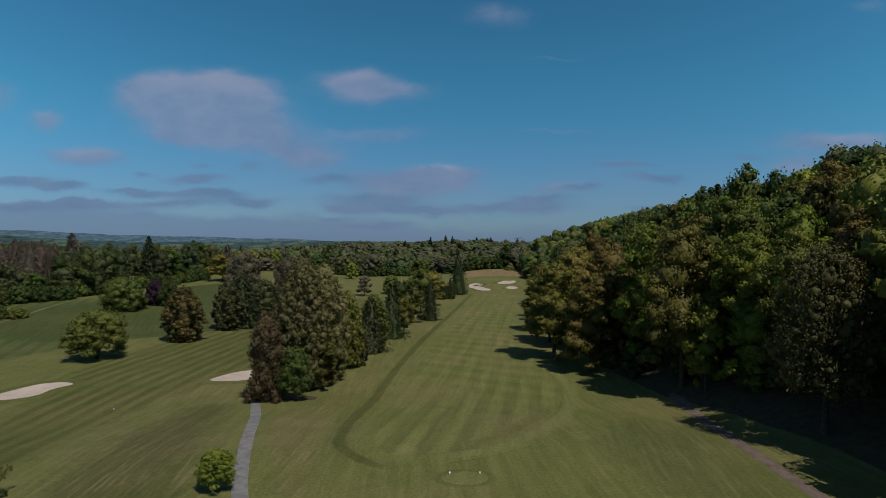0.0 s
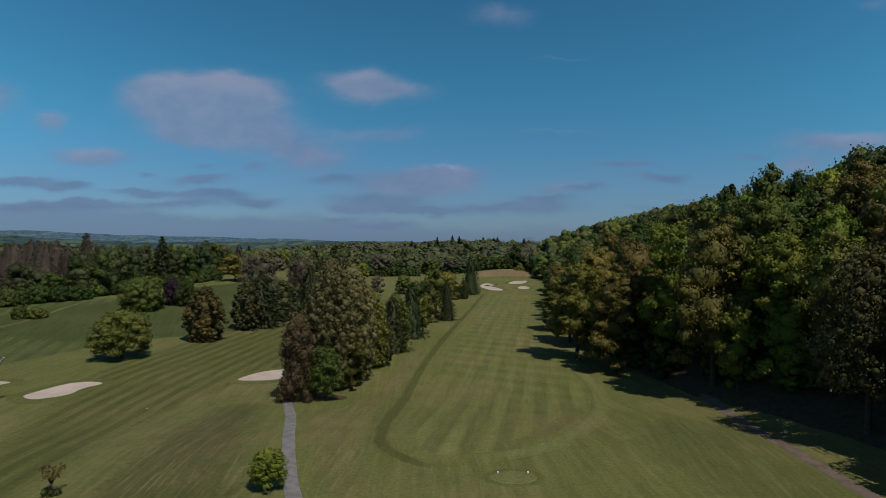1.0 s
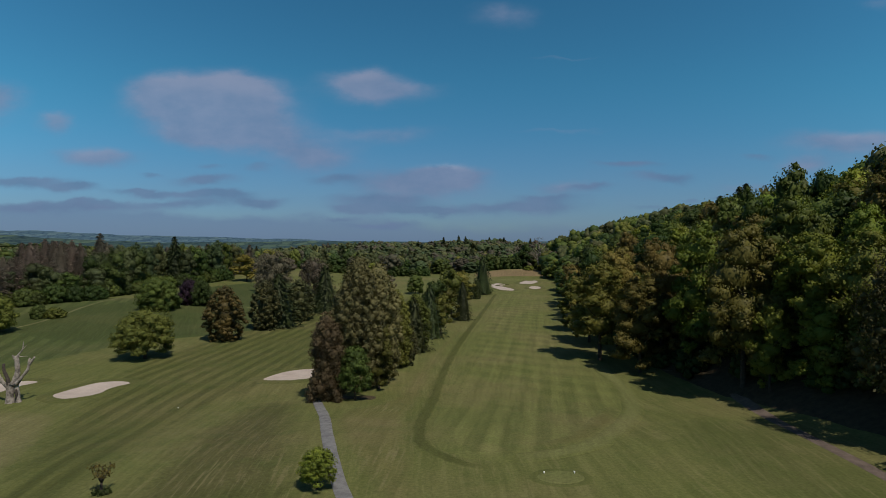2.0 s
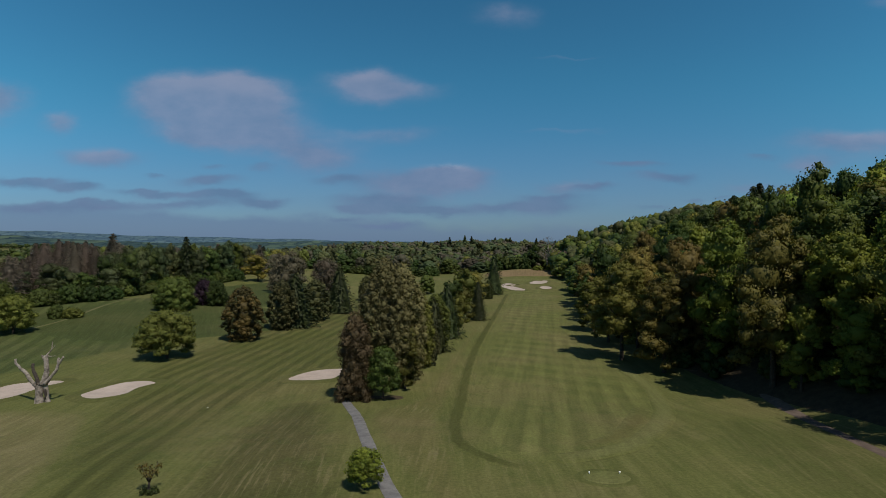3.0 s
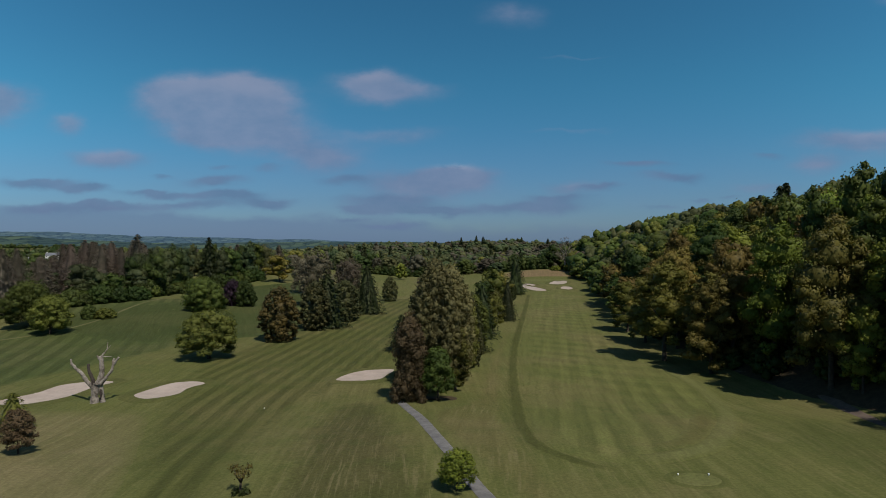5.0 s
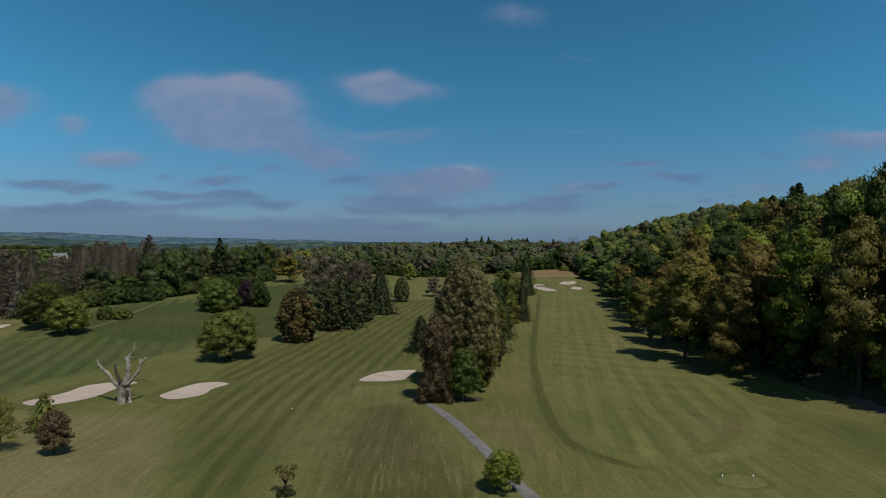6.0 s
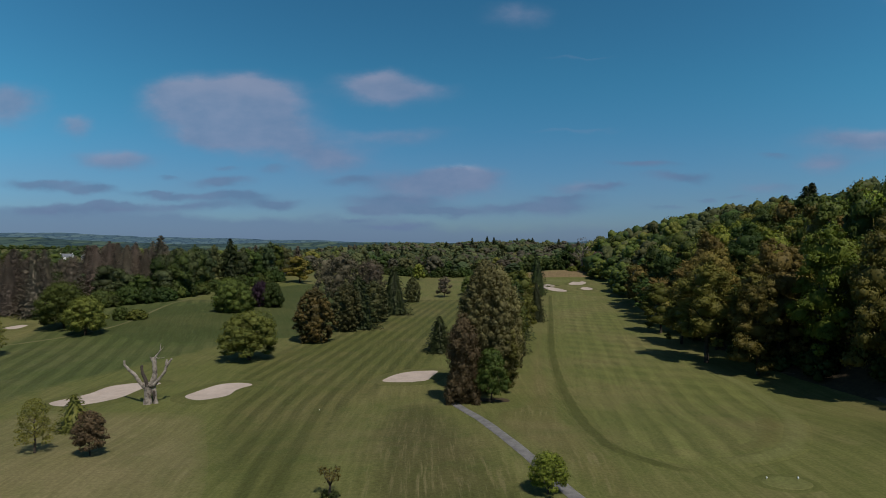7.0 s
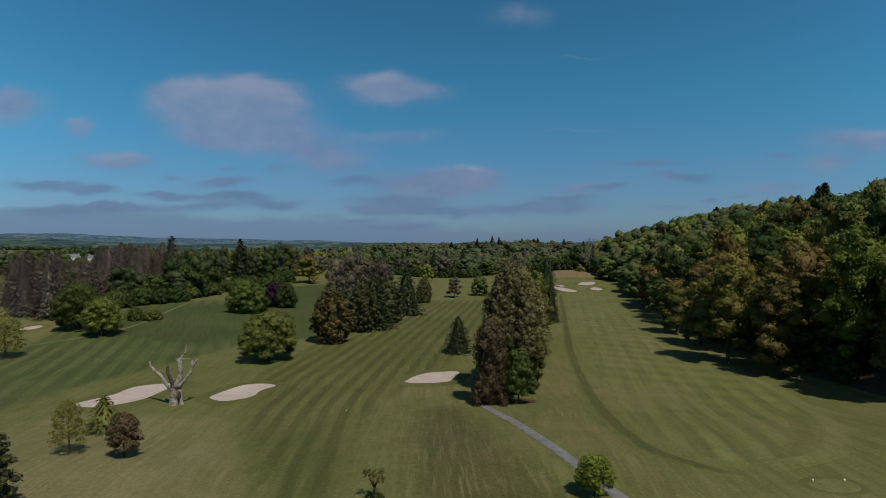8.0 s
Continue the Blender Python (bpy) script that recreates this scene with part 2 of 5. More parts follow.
ROUGH = grass("rough_grass", *OUTER[:3], None, 0, OUTER[3], OUTER[4])
LIP = grass("bunker_lip_grass", (0.074, 0.077, 0.024), (0.090, 0.086, 0.032), (0.062, 0.072, 0.020), None)
FAIRWAY = grass("fairway_grass", (0.091, 0.097, 0.030), (0.112, 0.104, 0.040), (0.078, 0.091, 0.026), (4.8, 9.0, 0.55, 1.0), 0.15, fade=1.2, collar=3.6)
FIELD = grass("striped_fairway_grass", (0.064, 0.068, 0.020), (0.082, 0.077, 0.028), (0.052, 0.063, 0.017), (3.9, 0, 0, 0.6), 0.20, 0.12, -4.0, 7.0)
SEMI = grass("streaked_rough_grass", (0.094, 0.090, 0.031), (0.118, 0.102, 0.043), (0.074, 0.080, 0.025), None, 0.2, 0.6, 4.0, 4.0)
FAINT = grass("faintly_striped_grass", (0.052, 0.064, 0.020), (0.066, 0.071, 0.026), (0.044, 0.058, 0.016), (5.6, 0, 0, 1.5), 0.16, 0.12, -20.0, 8.0)
STRAW = grass("straw_streaked_grass", (0.114, 0.106, 0.043), (0.142, 0.122, 0.058), (0.092, 0.094, 0.034), None, 0.2, 0.75, -9.0, 9.0)
SEMI_DARK = grass("dark_streaked_rough_grass", (0.058, 0.061, 0.019), (0.073, 0.067, 0.026), (0.050, 0.059, 0.017), None, 0.2, 0.5, -3.0, 9.0)
BAND = grass("long_dark_grass", (0.058, 0.063, 0.018), (0.069, 0.069, 0.023), (0.051, 0.058, 0.016), None, fade=0.85)
COLLAR = grass("pale_collar_grass", (0.106, 0.110, 0.038), (0.118, 0.112, 0.044), (0.098, 0.106, 0.034), None, fade=1.6)
INNER = grass("dark_mown_grass", (0.080, 0.080, 0.025), (0.094, 0.085, 0.031), (0.070, 0.076, 0.022), None, fade=2.2)
HOLLOW = grass("lush_hollow_grass", (0.042, 0.053, 0.016), (0.053, 0.060, 0.020), (0.035, 0.049, 0.014), None, lines=0.1, heading=-20.0, fade=9.0, outer=((0.048, 0.062, 0.019), (0.062, 0.069, 0.025), (0.040, 0.055, 0.015), 0.12, -20.0))
RING = grass("tee_ring_grass", (0.074, 0.080, 0.024), (0.084, 0.086, 0.029), (0.066, 0.075, 0.022), None, fade=0.45)
TEE = grass("tee_grass", (0.098, 0.104, 0.035), (0.110, 0.108, 0.041), (0.088, 0.098, 0.031), None, fade=0.3, outer=((0.074, 0.080, 0.024), (0.084, 0.086, 0.029), (0.066, 0.075, 0.022)))
GREEN = grass("putting_green_grass", (0.098, 0.104, 0.034), (0.110, 0.106, 0.040), (0.090, 0.100, 0.031), None, fade=1.2)
HEATH = grass("straw_bank_grass", (0.140, 0.102, 0.054), (0.155, 0.112, 0.060), (0.100, 0.088, 0.036), None, fade=6.0)
WORN = grass("worn_pale_turf", (0.096, 0.092, 0.046), (0.116, 0.106, 0.058), (0.078, 0.080, 0.034), None, fade=0.6)
# lush green, darkened further by the wood's shade put into the colour
SHADE_TONED = grass("shade_toned_lush_grass", (0.066, 0.074, 0.022), (0.080, 0.080, 0.028), (0.056, 0.068, 0.018), None, lines=0.25, fade=9.0)
LITTER = plain("leaf_litter", (0.026, 0.019, 0.010), (0.054, 0.039, 0.020), 0.9)
SAND = plain("bunker_sand", (0.270, 0.222, 0.188), (0.330, 0.276, 0.234), 0.35, 0.95, 0.05)
PATH = plain("gravel_path", (0.088, 0.085, 0.082), (0.150, 0.144, 0.138), 0.8, 0.9, 0.03)
TRACK = plain("earth_track", (0.070, 0.052, 0.040), (0.115, 0.086, 0.067), 0.7, 0.95, 0.05)
BARK = plain("bark", (0.030, 0.024, 0.017), (0.066, 0.053, 0.039), 2.0, 0.95, 0.05)
DEADWOOD = plain("weathered_deadwood", (0.085, 0.070, 0.057), (0.300, 0.262, 0.220), 1.3, 0.9, 0.08)
ROT = plain("dark_rotten_wood", (0.030, 0.024, 0.020), (0.075, 0.060, 0.048), 2.2, 0.95, 0.05)
WHITE = plain("white_paint", (0.72, 0.72, 0.70), (0.82, 0.82, 0.80), 3.0, 0.6, 0.005)
RENDERED = plain("white_house_wall", (0.50, 0.49, 0.47), (0.60, 0.59, 0.57), 0.6, 0.85, 0.01)
SLATE = plain("slate_roof", (0.10, 0.105, 0.12), (0.17, 0.175, 0.19), 1.2, 0.7, 0.03)
PANE = plain("dark_window_glass", (0.03, 0.035, 0.04), (0.05, 0.055, 0.06), 1.0, 0.15, 0.0, 0.5)
LEAVES = {
    "deep": leaf("deep_green_leaves", (0.026, 0.042, 0.010), (0.057, 0.079, 0.019)),
    "mid": leaf("green_leaves", (0.040, 0.057, 0.012), (0.101, 0.128, 0.027)),
    "bright": leaf("fresh_green_leaves", (0.086, 0.109, 0.015), (0.161, 0.185, 0.030)),
    "amber": leaf("amber_green_leaves", (0.089, 0.078, 0.018), (0.181, 0.152, 0.039)),
    "lime": leaf("lime_green_leaves", (0.105, 0.116, 0.015), (0.195, 0.205, 0.030)),
    "olive": leaf("olive_leaves", (0.071, 0.077, 0.015), (0.163, 0.159, 0.032)),
    "moss": leaf("moss_green_leaves", (0.055, 0.064, 0.013), (0.127, 0.132, 0.029)),
    "gold": leaf("golden_leaves", (0.104, 0.096, 0.016), (0.168, 0.152, 0.028)),
    "bronze": leaf("bronze_young_leaves", (0.076, 0.062, 0.016), (0.157, 0.127, 0.036)),
    "brown": leaf("brown_leaves", (0.040, 0.026, 0.015), (0.082, 0.054, 0.030)),
    "larch": leaf("brown_bare_twigs", (0.090, 0.072, 0.053), (0.126, 0.101, 0.073), through_light=0.05, grain=0.25),
    "twig": leaf("grey_brown_twigs", (0.076, 0.064, 0.042), (0.122, 0.102, 0.066), through_light=0.05, grain=0.25),
    # leaves of far trees: a little air haze put into greyer, bluer colours
    "far_green": leaf("haze_toned_green_leaves", (0.043, 0.058, 0.025), (0.074, 0.093, 0.038), spread=0.32, through_light=0.25, grain=0.25),
    "far_olive": leaf("haze_toned_olive_leaves", (0.057, 0.065, 0.025), (0.095, 0.101, 0.040), spread=0.32, through_light=0.25, grain=0.25),
    "far_brown": leaf("haze_toned_brown_leaves", (0.057, 0.052, 0.034), (0.086, 0.076, 0.051), spread=0.32, through_light=0.25, grain=0.25),
    "dusk": leaf("dark_bronze_leaves", (0.036, 0.034, 0.013), (0.074, 0.064, 0.025)),
    "copper": leaf("copper_leaves", (0.058, 0.042, 0.022), (0.104, 0.076, 0.040)),
    "poplar": leaf("olive_bronze_leaves", (0.081, 0.074, 0.030), (0.140, 0.124, 0.051)),
    "purple": leaf("purple_leaves", (0.020, 0.012, 0.018), (0.042, 0.024, 0.036)),
    "needle": leaf("dark_needles", (0.018, 0.025, 0.007), (0.038, 0.047, 0.013), through_light=0.06),
    "bronze_needle": leaf("bronze_needles", (0.030, 0.034, 0.013), (0.072, 0.066, 0.024), through_light=0.06),
    "gold_needle": leaf("golden_needles", (0.044, 0.044, 0.014), (0.150, 0.116, 0.031), through_light=0.08),
}

# ---- the lie of the land ----


def S(v, a, b):
    t = min(1.0, max(0.0, (v - a) / (b - a)))
    return t * t * (3 - 2 * t)


def wood_edge(y):
    """Where the wooded hill begins, as x at a given y."""
    return 36 + 10 * (1 - S(y, 60, 140)) + 34 * S(y, 200, 420)


def land(x, y):
    z = -4.0 * S(y, 70, 125) + 3.5 * S(y, 330, 430)
    z += 5.5 * S(-x, 50, 140) * S(y, 165, 260)
    z -= 2.5 * S(-x, 30, 80) * (1 - S(y, 90, 130))
    z += 5.5 * math.exp(-(((x - 52) / 42) ** 2) - ((y - 496) / 24) ** 2)
    z -= 5 * S(y, 500, 680)
    z += 15 * S(y, 800, 1200) * S(x + 0.25 * y, -150, 150)
    z += 16 * math.exp(-(((x - 50) / 170) ** 2) - ((y - 1020) / 130) ** 2)
    z += 22 * math.exp(-(((x + 830) / 240) ** 2) - ((y - 1090) / 170) ** 2)
    d = x - wood_edge(y)
    if d > 0:
        z += 40 * (1 + 0.22 * S(y, 200, 330)) * (1 - math.exp(-d / 75)) * (d / (d + 8)) * (1 + 0.42 * (1 - S(y, 110, 270))) * (1 - 0.15 * S(y, 400, 800)) * (1 - S(y, 620, 940))
    return z


def loop(points, n=40):
    """A closed smooth curve through points."""
    p, out, k = [Vector(q) for q in points], [], len(points)
    for i in range(n):
        s = i * k / n
        j, f = int(s), s - int(s)
        a, b, c, d = (p[(j + o) % k] for o in (-1, 0, 1, 2))
        out.append(0.5 * (2 * b + (c - a) * f + (2 * a - 5 * b + 4 * c - d) * f * f + (3 * b - a - 3 * c + d) * f ** 3))
    return out


def course(points, step):
    """An open smooth curve through points, in even steps."""
    p, out = [Vector(q) for q in points], []
    p = [2 * p[0] - p[1], *p, 2 * p[-1] - p[-2]]
    for j in range(1, len(p) - 2):
        a, b, c, d = p[j - 1 : j + 3]
        n = max(1, round((c - b).length / step))
        for i in range(n):
            f = i / n
            out.append(0.5 * (2 * b + (c - a) * f + (2 * a - 5 * b + 4 * c - d) * f * f + (3 * b - a - 3 * c + d) * f ** 3))
    return [*out, p[-2]]


BUNKERS = {
    "near": ((-90.6, 120.6), (-89.2, 126.0), (-86.8, 130.6), (-82.6, 131.6), (-79.6, 129.6), (-81.6, 125.6), (-82.0, 121.2), (-86.2, 118.0)),
    "dead_tree": ((-115.5, 115.6), (-111.8, 122.0), (-110.2, 128.4), (-104.0, 132.0), (-100.6, 130.8), (-102.4, 126.6), (-103.8, 118.8), (-109.6, 113.4)),
    "clump": ((-51.6, 133.4), (-49.2, 140.2), (-45.4, 143.6), (-39.5, 144.2), (-40.4, 138.6), (-42.0, 133.4), (-48.0, 131.8)),
    "green_front": ((19.5, 384.0), (20.5, 397.0), (25.5, 404.0), (29.8, 396.0), (25.5, 391.0), (32.5, 374.0), (31.0, 366.5), (25.0, 368.0), (21.5, 377.0)),
    "green_side": ((40.0, 404.0), (43.5, 417.0), (50.0, 432.0), (55.0, 427.0), (53.5, 413.0), (47.0, 401.0)),
    "green_small": ((43.0, 379.0), (46.0, 388.5), (50.0, 388.0), (51.0, 380.0), (47.0, 373.5)),
    "far_field": ((-193.5, 203.0), (-191.0, 208.5), (-187.5, 207.0), (-188.5, 201.5)),
}
BOWLS = {k: [q.to_2d() for q in loop([(*p, 0) for p in v], 48)] for k, v in BUNKERS.items()}
HEART = {k: sum(v, Vector((0, 0))) / len(v) for k, v in BOWLS.items()}


def inside(p, ring):
    hit, j = False, len(ring) - 1
    for i, a in enumerate(ring):
        b = ring[j]
        if (a.y > p.y) != (b.y > p.y) and p.x < (b.x - a.x) * (p.y - a.y) / (b.y - a.y) + a.x:
            hit = not hit
        j = i
    return hit


def dug(x, y):
    """How far the soil lies lowered under a bunker."""
    p = Vector((x, y))
    deep = 0.0
    for k, ring in BOWLS.items():
        if (p - HEART[k]).length < 24:
            gap = min((p - q).length for q in ring) * (1 if inside(p, ring) else -1)
            deep = max(deep, 0.9 * S(gap, -1.2, 1.0))
    return deep


def ground_z(x, y):
    rough = 0.10 * noise.noise((x * 0.06, y * 0.06, 0.0)) + 0.25 * noise.noise((x * 0.02, y * 0.02, 3.0))
    return land(x, y) + rough


def part(name, data, mat=None, parent=None, label=""):
    """One mesh object, from a bmesh or a mesh, under a thing or a part."""
    if isinstance(data, bmesh.types.BMesh):
        me = bpy.data.meshes.new(name)
        data.to_mesh(me)
        data.free()
        data = me
    ob = new(name, data)
    if mat and not data.materials:
        data.materials.append(mat)
    ob.parent = parent
    return tagged(ob, label)


def grid_mesh(name, rows, uvs=None, smooth=True, closed=False, inner=None):
    """A sheet from rows of points."""
    nu, nv = len(rows[0]), len(rows)
    verts = [tuple(p) for r in rows for p in r]
    faces = []
    for j in range(nv - 1):
        for i in range(nu if closed else nu - 1):
            k = (i + 1) % nu
            faces.append((j * nu + i, j * nu + k, (j + 1) * nu + k, (j + 1) * nu + i))
    me = bpy.data.meshes.new(name)
    me.from_pydata(verts, [], faces)
    if uvs:
        layer = me.uv_layers.new(name="uv")
        flat_uv = [c for r in uvs for c in r]
        for l in me.loops:
            layer.data[l.index].uv = flat_uv[l.vertex_index]
    if inner:
        me.attributes.new("inner", "FLOAT", "POINT").data.foreach_set("value", [v for r in inner for v in r])
    if smooth:
        me.shade_smooth()
    return me


def steps(lo, hi, step, ends, grow=1.22):
    out = [lo + step * i for i in range(int((hi - lo) / step) + 1)]
    s = step
    while out[-1] < ends[1]:
        s *= grow
        out.append(out[-1] + s)
    s, front = step, []
    while (front[0] if front else out[0]) > ends[0]:
        s *= grow
        front.insert(0, (front[0] if front else out[0]) - s)
    return front + out


xs = steps(-205, 115, 2.5, (-4600, 4600))
ys = steps(-20, 470, 2.5, (-900, 4600))
sheet = grid_mesh("ground", [[(x, y, ground_z(x, y) - dug(x, y)) for x in xs] for y in ys])
ground = part("ground", sheet, ROUGH)
tagged(ground, "undulating golf course turf of mown green grass with dry patches", "ground", kind="structure")


def sheet_between(name, left, right, y0, y1, mat, lift, label, category, cols=16, step=2.5, centre=None):
    """A mown area laid on the ground between two side lines; its uv runs across and along in metres."""
    rows, uvs, inner = [], [], []
    n = int((y1 - y0) / step)
    for j in range(n + 1):
        y = y0 + (y1 - y0) * j / n
        a, b = left(y), right(y)
        rows.append([(a + (b - a) * i / cols, y, ground_z(a + (b - a) * i / cols, y) - dug(a + (b - a) * i / cols, y) + (lift if 0 < i < cols and 0 < j < n else -0.05)) for i in range(cols + 1)])
        mid = centre(y) if centre else (a + b) / 2
        uvs.append([((a + (b - a) * i / cols) - mid, y) for i in range(cols + 1)])
        inner.append([min((b - a) * min(i, cols - i) / cols, y - y0, y1 - y) for i in range(cols + 1)])
    ob = part(name, grid_mesh(name, rows, uvs, inner=inner), mat)
    return tagged(ob, label, category, kind="structure")


def line_of(*pts):
    c = course([(x, y, 0) for y, x in pts], 2.0)
    cy, cx = [p.y for p in c], [p.x for p in c]
    return lambda y: float(np.interp(y, cy, cx))


def blob(name, ring, mat, lift, label, category, bowl=0.0, kind="structure", rings=8, rim=None):
    """A rounded patch laid on the ground, sunk in the middle by bowl; rim: a raised lip round it."""
    c = sum(ring, Vector((0, 0))) / len(ring)
    rows, uvs, inner = [], [], []
    for k in range(rings + 1):
        f = k / rings
        row = []
        for q in ring:
            p = c + (q - c) * max(f, 0.002)
            row.append((p.x, p.y, ground_z(p.x, p.y) + (lift if bowl or k < rings else -0.05) - bowl * (1 - f * f) * (1 - f * f * f)))
        rows.append(row)
        uvs.append([(p[0], p[1]) for p in row])
        inner.append([(1 - f) * (q - c).length for q in ring])
    ob = part(name, grid_mesh(name, rows, uvs, closed=True, inner=inner), mat)
    tagged(ob, label, category, kind=kind)
    return ob


def ribbon(name, points, width, mat, lift, label, category, crown=0.05, step=2.0, wander=0.12):
    rows, uvs, inner, run = [], [], [], 0.0
    c = course([(*p, 0) for p in points], step)
    for i, p in enumerate(c):
        d = (c[min(i + 1, len(c) - 1)] - c[max(i - 1, 0)]).normalized()
        side = Vector((d.y, -d.x, 0))
        if i:
            run += (p - c[i - 1]).length
        wd = width * (1 + wander * noise.noise((run * 0.4, 7.0, width)))
        row = []
        for k in (-0.5, -0.42, -0.2, 0.0, 0.2, 0.42, 0.5):
            q = p + side * (k * wd)
            end = min(1.0, i / 3, (len(c) - 1 - i) / 3)
            row.append((q.x, q.y, ground_z(q.x, q.y) + (lift + crown * (1 - 4 * k * k)) * end - (0.06 if abs(k) == 0.5 else 0.0) - 0.05 * (1 - end)))
        rows.append(row)
        uvs.append([(k * wd, run) for k in (-0.5, -0.42, -0.2, 0.0, 0.2, 0.42, 0.5)])
        inner.append([min((0.5 - abs(k)) * wd, 0.3 * (len(c) - 1 - i), 0.3 * i) for k in (-0.5, -0.42, -0.2, 0.0, 0.2, 0.42, 0.5)])
    ob = part(name, grid_mesh(name, rows, uvs, inner=inner), mat)
    return tagged(ob, label, category, kind="structure")


# the main fairway, its dark margin, and the mown fields beside it
left_side = line_of((60, -2.0), (71.5, -2.0), (74, -8.5), (79, -12.2), (92, -13.2), (114, -11.6), (143, -9.4), (183, -4.6), (254, 6.2), (346, 20.0), (372, 25.0))
right_side = line_of((60, 0.5), (71.5, 0.5), (75, 6.0), (82, 12.5), (92, 18.5), (107, 24.5), (128, 28.5), (150, 28.0), (175, 26.5), (207, 28.5), (254, 35.0), (322, 44.0), (372, 46.0))
sheet_between("fairway", left_side, right_side, 71.6, 372, FAIRWAY, 0.06, "pale green mown fairway with faint chequered mower stripes", "fairway", 20, 2.5, lambda y: 0.175 * y - 15)
ribbon("fairway_margin", [(left_side(y) - 1.3, y) for y in (352, 330, 300, 254, 220, 183, 160, 143, 128, 114, 102, 92, 84, 79)] + [(-11.2, 75.0), (-8.0, 71.6), (-3.5, 70.4)], 2.7, BAND, 0.07, "strip of longer dark green grass along the fairway", "grass strip", 0.06, 2.5, 0.2)
ribbon("fairway_collar", [(right_side(y) - 1.4, y) for y in (150, 138, 128, 118, 107, 99, 92, 86, 82, 78.5)] + [(2.6, 75.2), (-1.5, 74.2), (-6.0, 75.2)], 4.0, COLLAR, 0.085, "pale mown collar round the end of the fairway", "grass strip", 0.05, 2.5, 0.2)
ribbon("fairway_turn", [(right_side(y) - 5.2, y) for y in (112, 104, 97, 91, 86)] + [(6.5, 81.0), (2.0, 79.0), (-2.5, 78.2)], 4.4, INNER, 0.082, "darker arc where the mower turns on the fairway", "grass strip", 0.05, 2.5, 0.3)
sheet_between("left_fairway", line_of((48, -62), (70, -65), (110, -82), (150, -90), (200, -86), (260, -84), (330, -90)), line_of((48, -46), (70, -50), (110, -52), (150, -40), (200, -30), (260, -22), (330, -18)), 48, 330, FIELD, 0.05, "dark and light striped mown grass of the neighbouring hole", "fairway", 24, 2.5, line_of((48, -58), (68, -62), (107, -67), (125, -67), (160, -64.5), (206, -60), (330, -45)))
sheet_between("rough_strip", line_of((48, -45), (70, -49), (105, -50.5), (118, -42)), line_of((48, -17), (70, -25.2), (105, -33.5), (118, -36.5)), 48, 116, SEMI_DARK, 0.04, "grass streaked with straw-coloured mower lines", "grass", 14)
sheet_between("rough_strip", line_of((48, -14), (70, -22), (100, -30), (116, -22), (160, -16), (230, -4), (330, 16)), line_of((48, -11), (70, -13), (92, -16), (114, -14.5), (143, -12.2), (183, -7.5), (254, 3.4), (330, 16.6)), 48, 330, SEMI, 0.04, "pale grass streaked with mower lines", "grass", 8)
sheet_between("rough_strip", line_of((48, -160), (110, -165), (150, -175), (190, -180), (230, -188), (275, -180)), line_of((48, -118), (110, -122), (150, -112), (190, -100), (230, -94), (275, -98)), 48, 275, FAINT, 0.05, "light and dark striped mown grass of the neighbouring hole", "fairway", 24, 2.5, lambda y: -104 - 0.36 * (y - 48))
sheet_between("rough_strip", line_of((48, -124), (80, -126), (114, -118)), line_of((48, -58), (70, -61), (114, -80)), 48, 113, STRAW, 0.045, "grass streaked with pale straw-coloured lines", "grass", 20)
blob("lush_hollow", [Vector((-112 + 36 * math.cos(a) + 4 * math.cos(3 * a), 312 + 66 * math.sin(a))) for a in (2 * math.pi * i / 40 for i in range(40))], HOLLOW, 0.09, "longer lush green grass on the far slope", "grass hollow", rings=14)
blob("lush_hollow", [Vector((-120 + 50 * math.cos(a) + 5 * math.cos(3 * a), 222 + 44 * math.sin(a))) for a in (2 * math.pi * i / 40 for i in range(40))], HOLLOW, 0.06, "hollow of longer lush green grass between trees", "grass hollow", rings=12)
# patch in the darker tone that carries shade beside the wood
blob("shady_grass", [Vector((31 + 13 * math.cos(a) + 1.5 * math.cos(3 * a), 76 + 24 * math.sin(a))) for a in (2 * math.pi * i / 36 for i in range(36))], SHADE_TONED, 0.05, "lush grass beside the wood, darkened by shade put into its colour", "grass", rings=12)
blob("putting_green", [Vector((44 + 17 * math.cos(a) + 2 * math.cos(2 * a), 438 + 14 * math.sin(a))) for a in (2 * math.pi * i / 36 for i in range(36))], GREEN, 0.06, "smooth pale putting green on a rise", "putting green")
blob("straw_bank", [Vector((46 + 36 * math.cos(a), 476 + 18 * math.sin(a) + 2 * math.sin(3 * a))) for a in (2 * math.pi * i / 36 for i in range(36))], HEATH, 0.40, "bank of dry straw-coloured grass behind the green", "grass bank")
blob("tee_ring", [Vector((2.5 + 3.9 * math.cos(a), 67.6 + 2.9 * math.sin(a))) for a in (2 * math.pi * i / 32 for i in range(32))], RING, 0.05, "ring of darker grass round a small tee", "grass ring")
blob("tee", [Vector((2.5 + 2.9 * math.cos(a), 67.6 + 2.1 * math.sin(a))) for a in (2 * math.pi * i / 32 for i in range(32))], TEE, 0.10, "small oval mown tee", "tee")
ribbon("cart_path", [(-10, 36), (-17, 52), (-21.8, 64), (-25, 75), (-27.8, 86), (-30.6, 98), (-33.6, 108), (-35.8, 115.5)], 1.75, PATH, 0.09, "narrow grey gravel cart path across the grass", "path")
sheet_between("forest_floor", lambda y: wood_edge(y) + 3.5, lambda y: wood_edge(y) + 170, 20, 700, LITTER, 0.25, "dark leaf litter under the woodland trees", "forest floor", 40, 4.0)
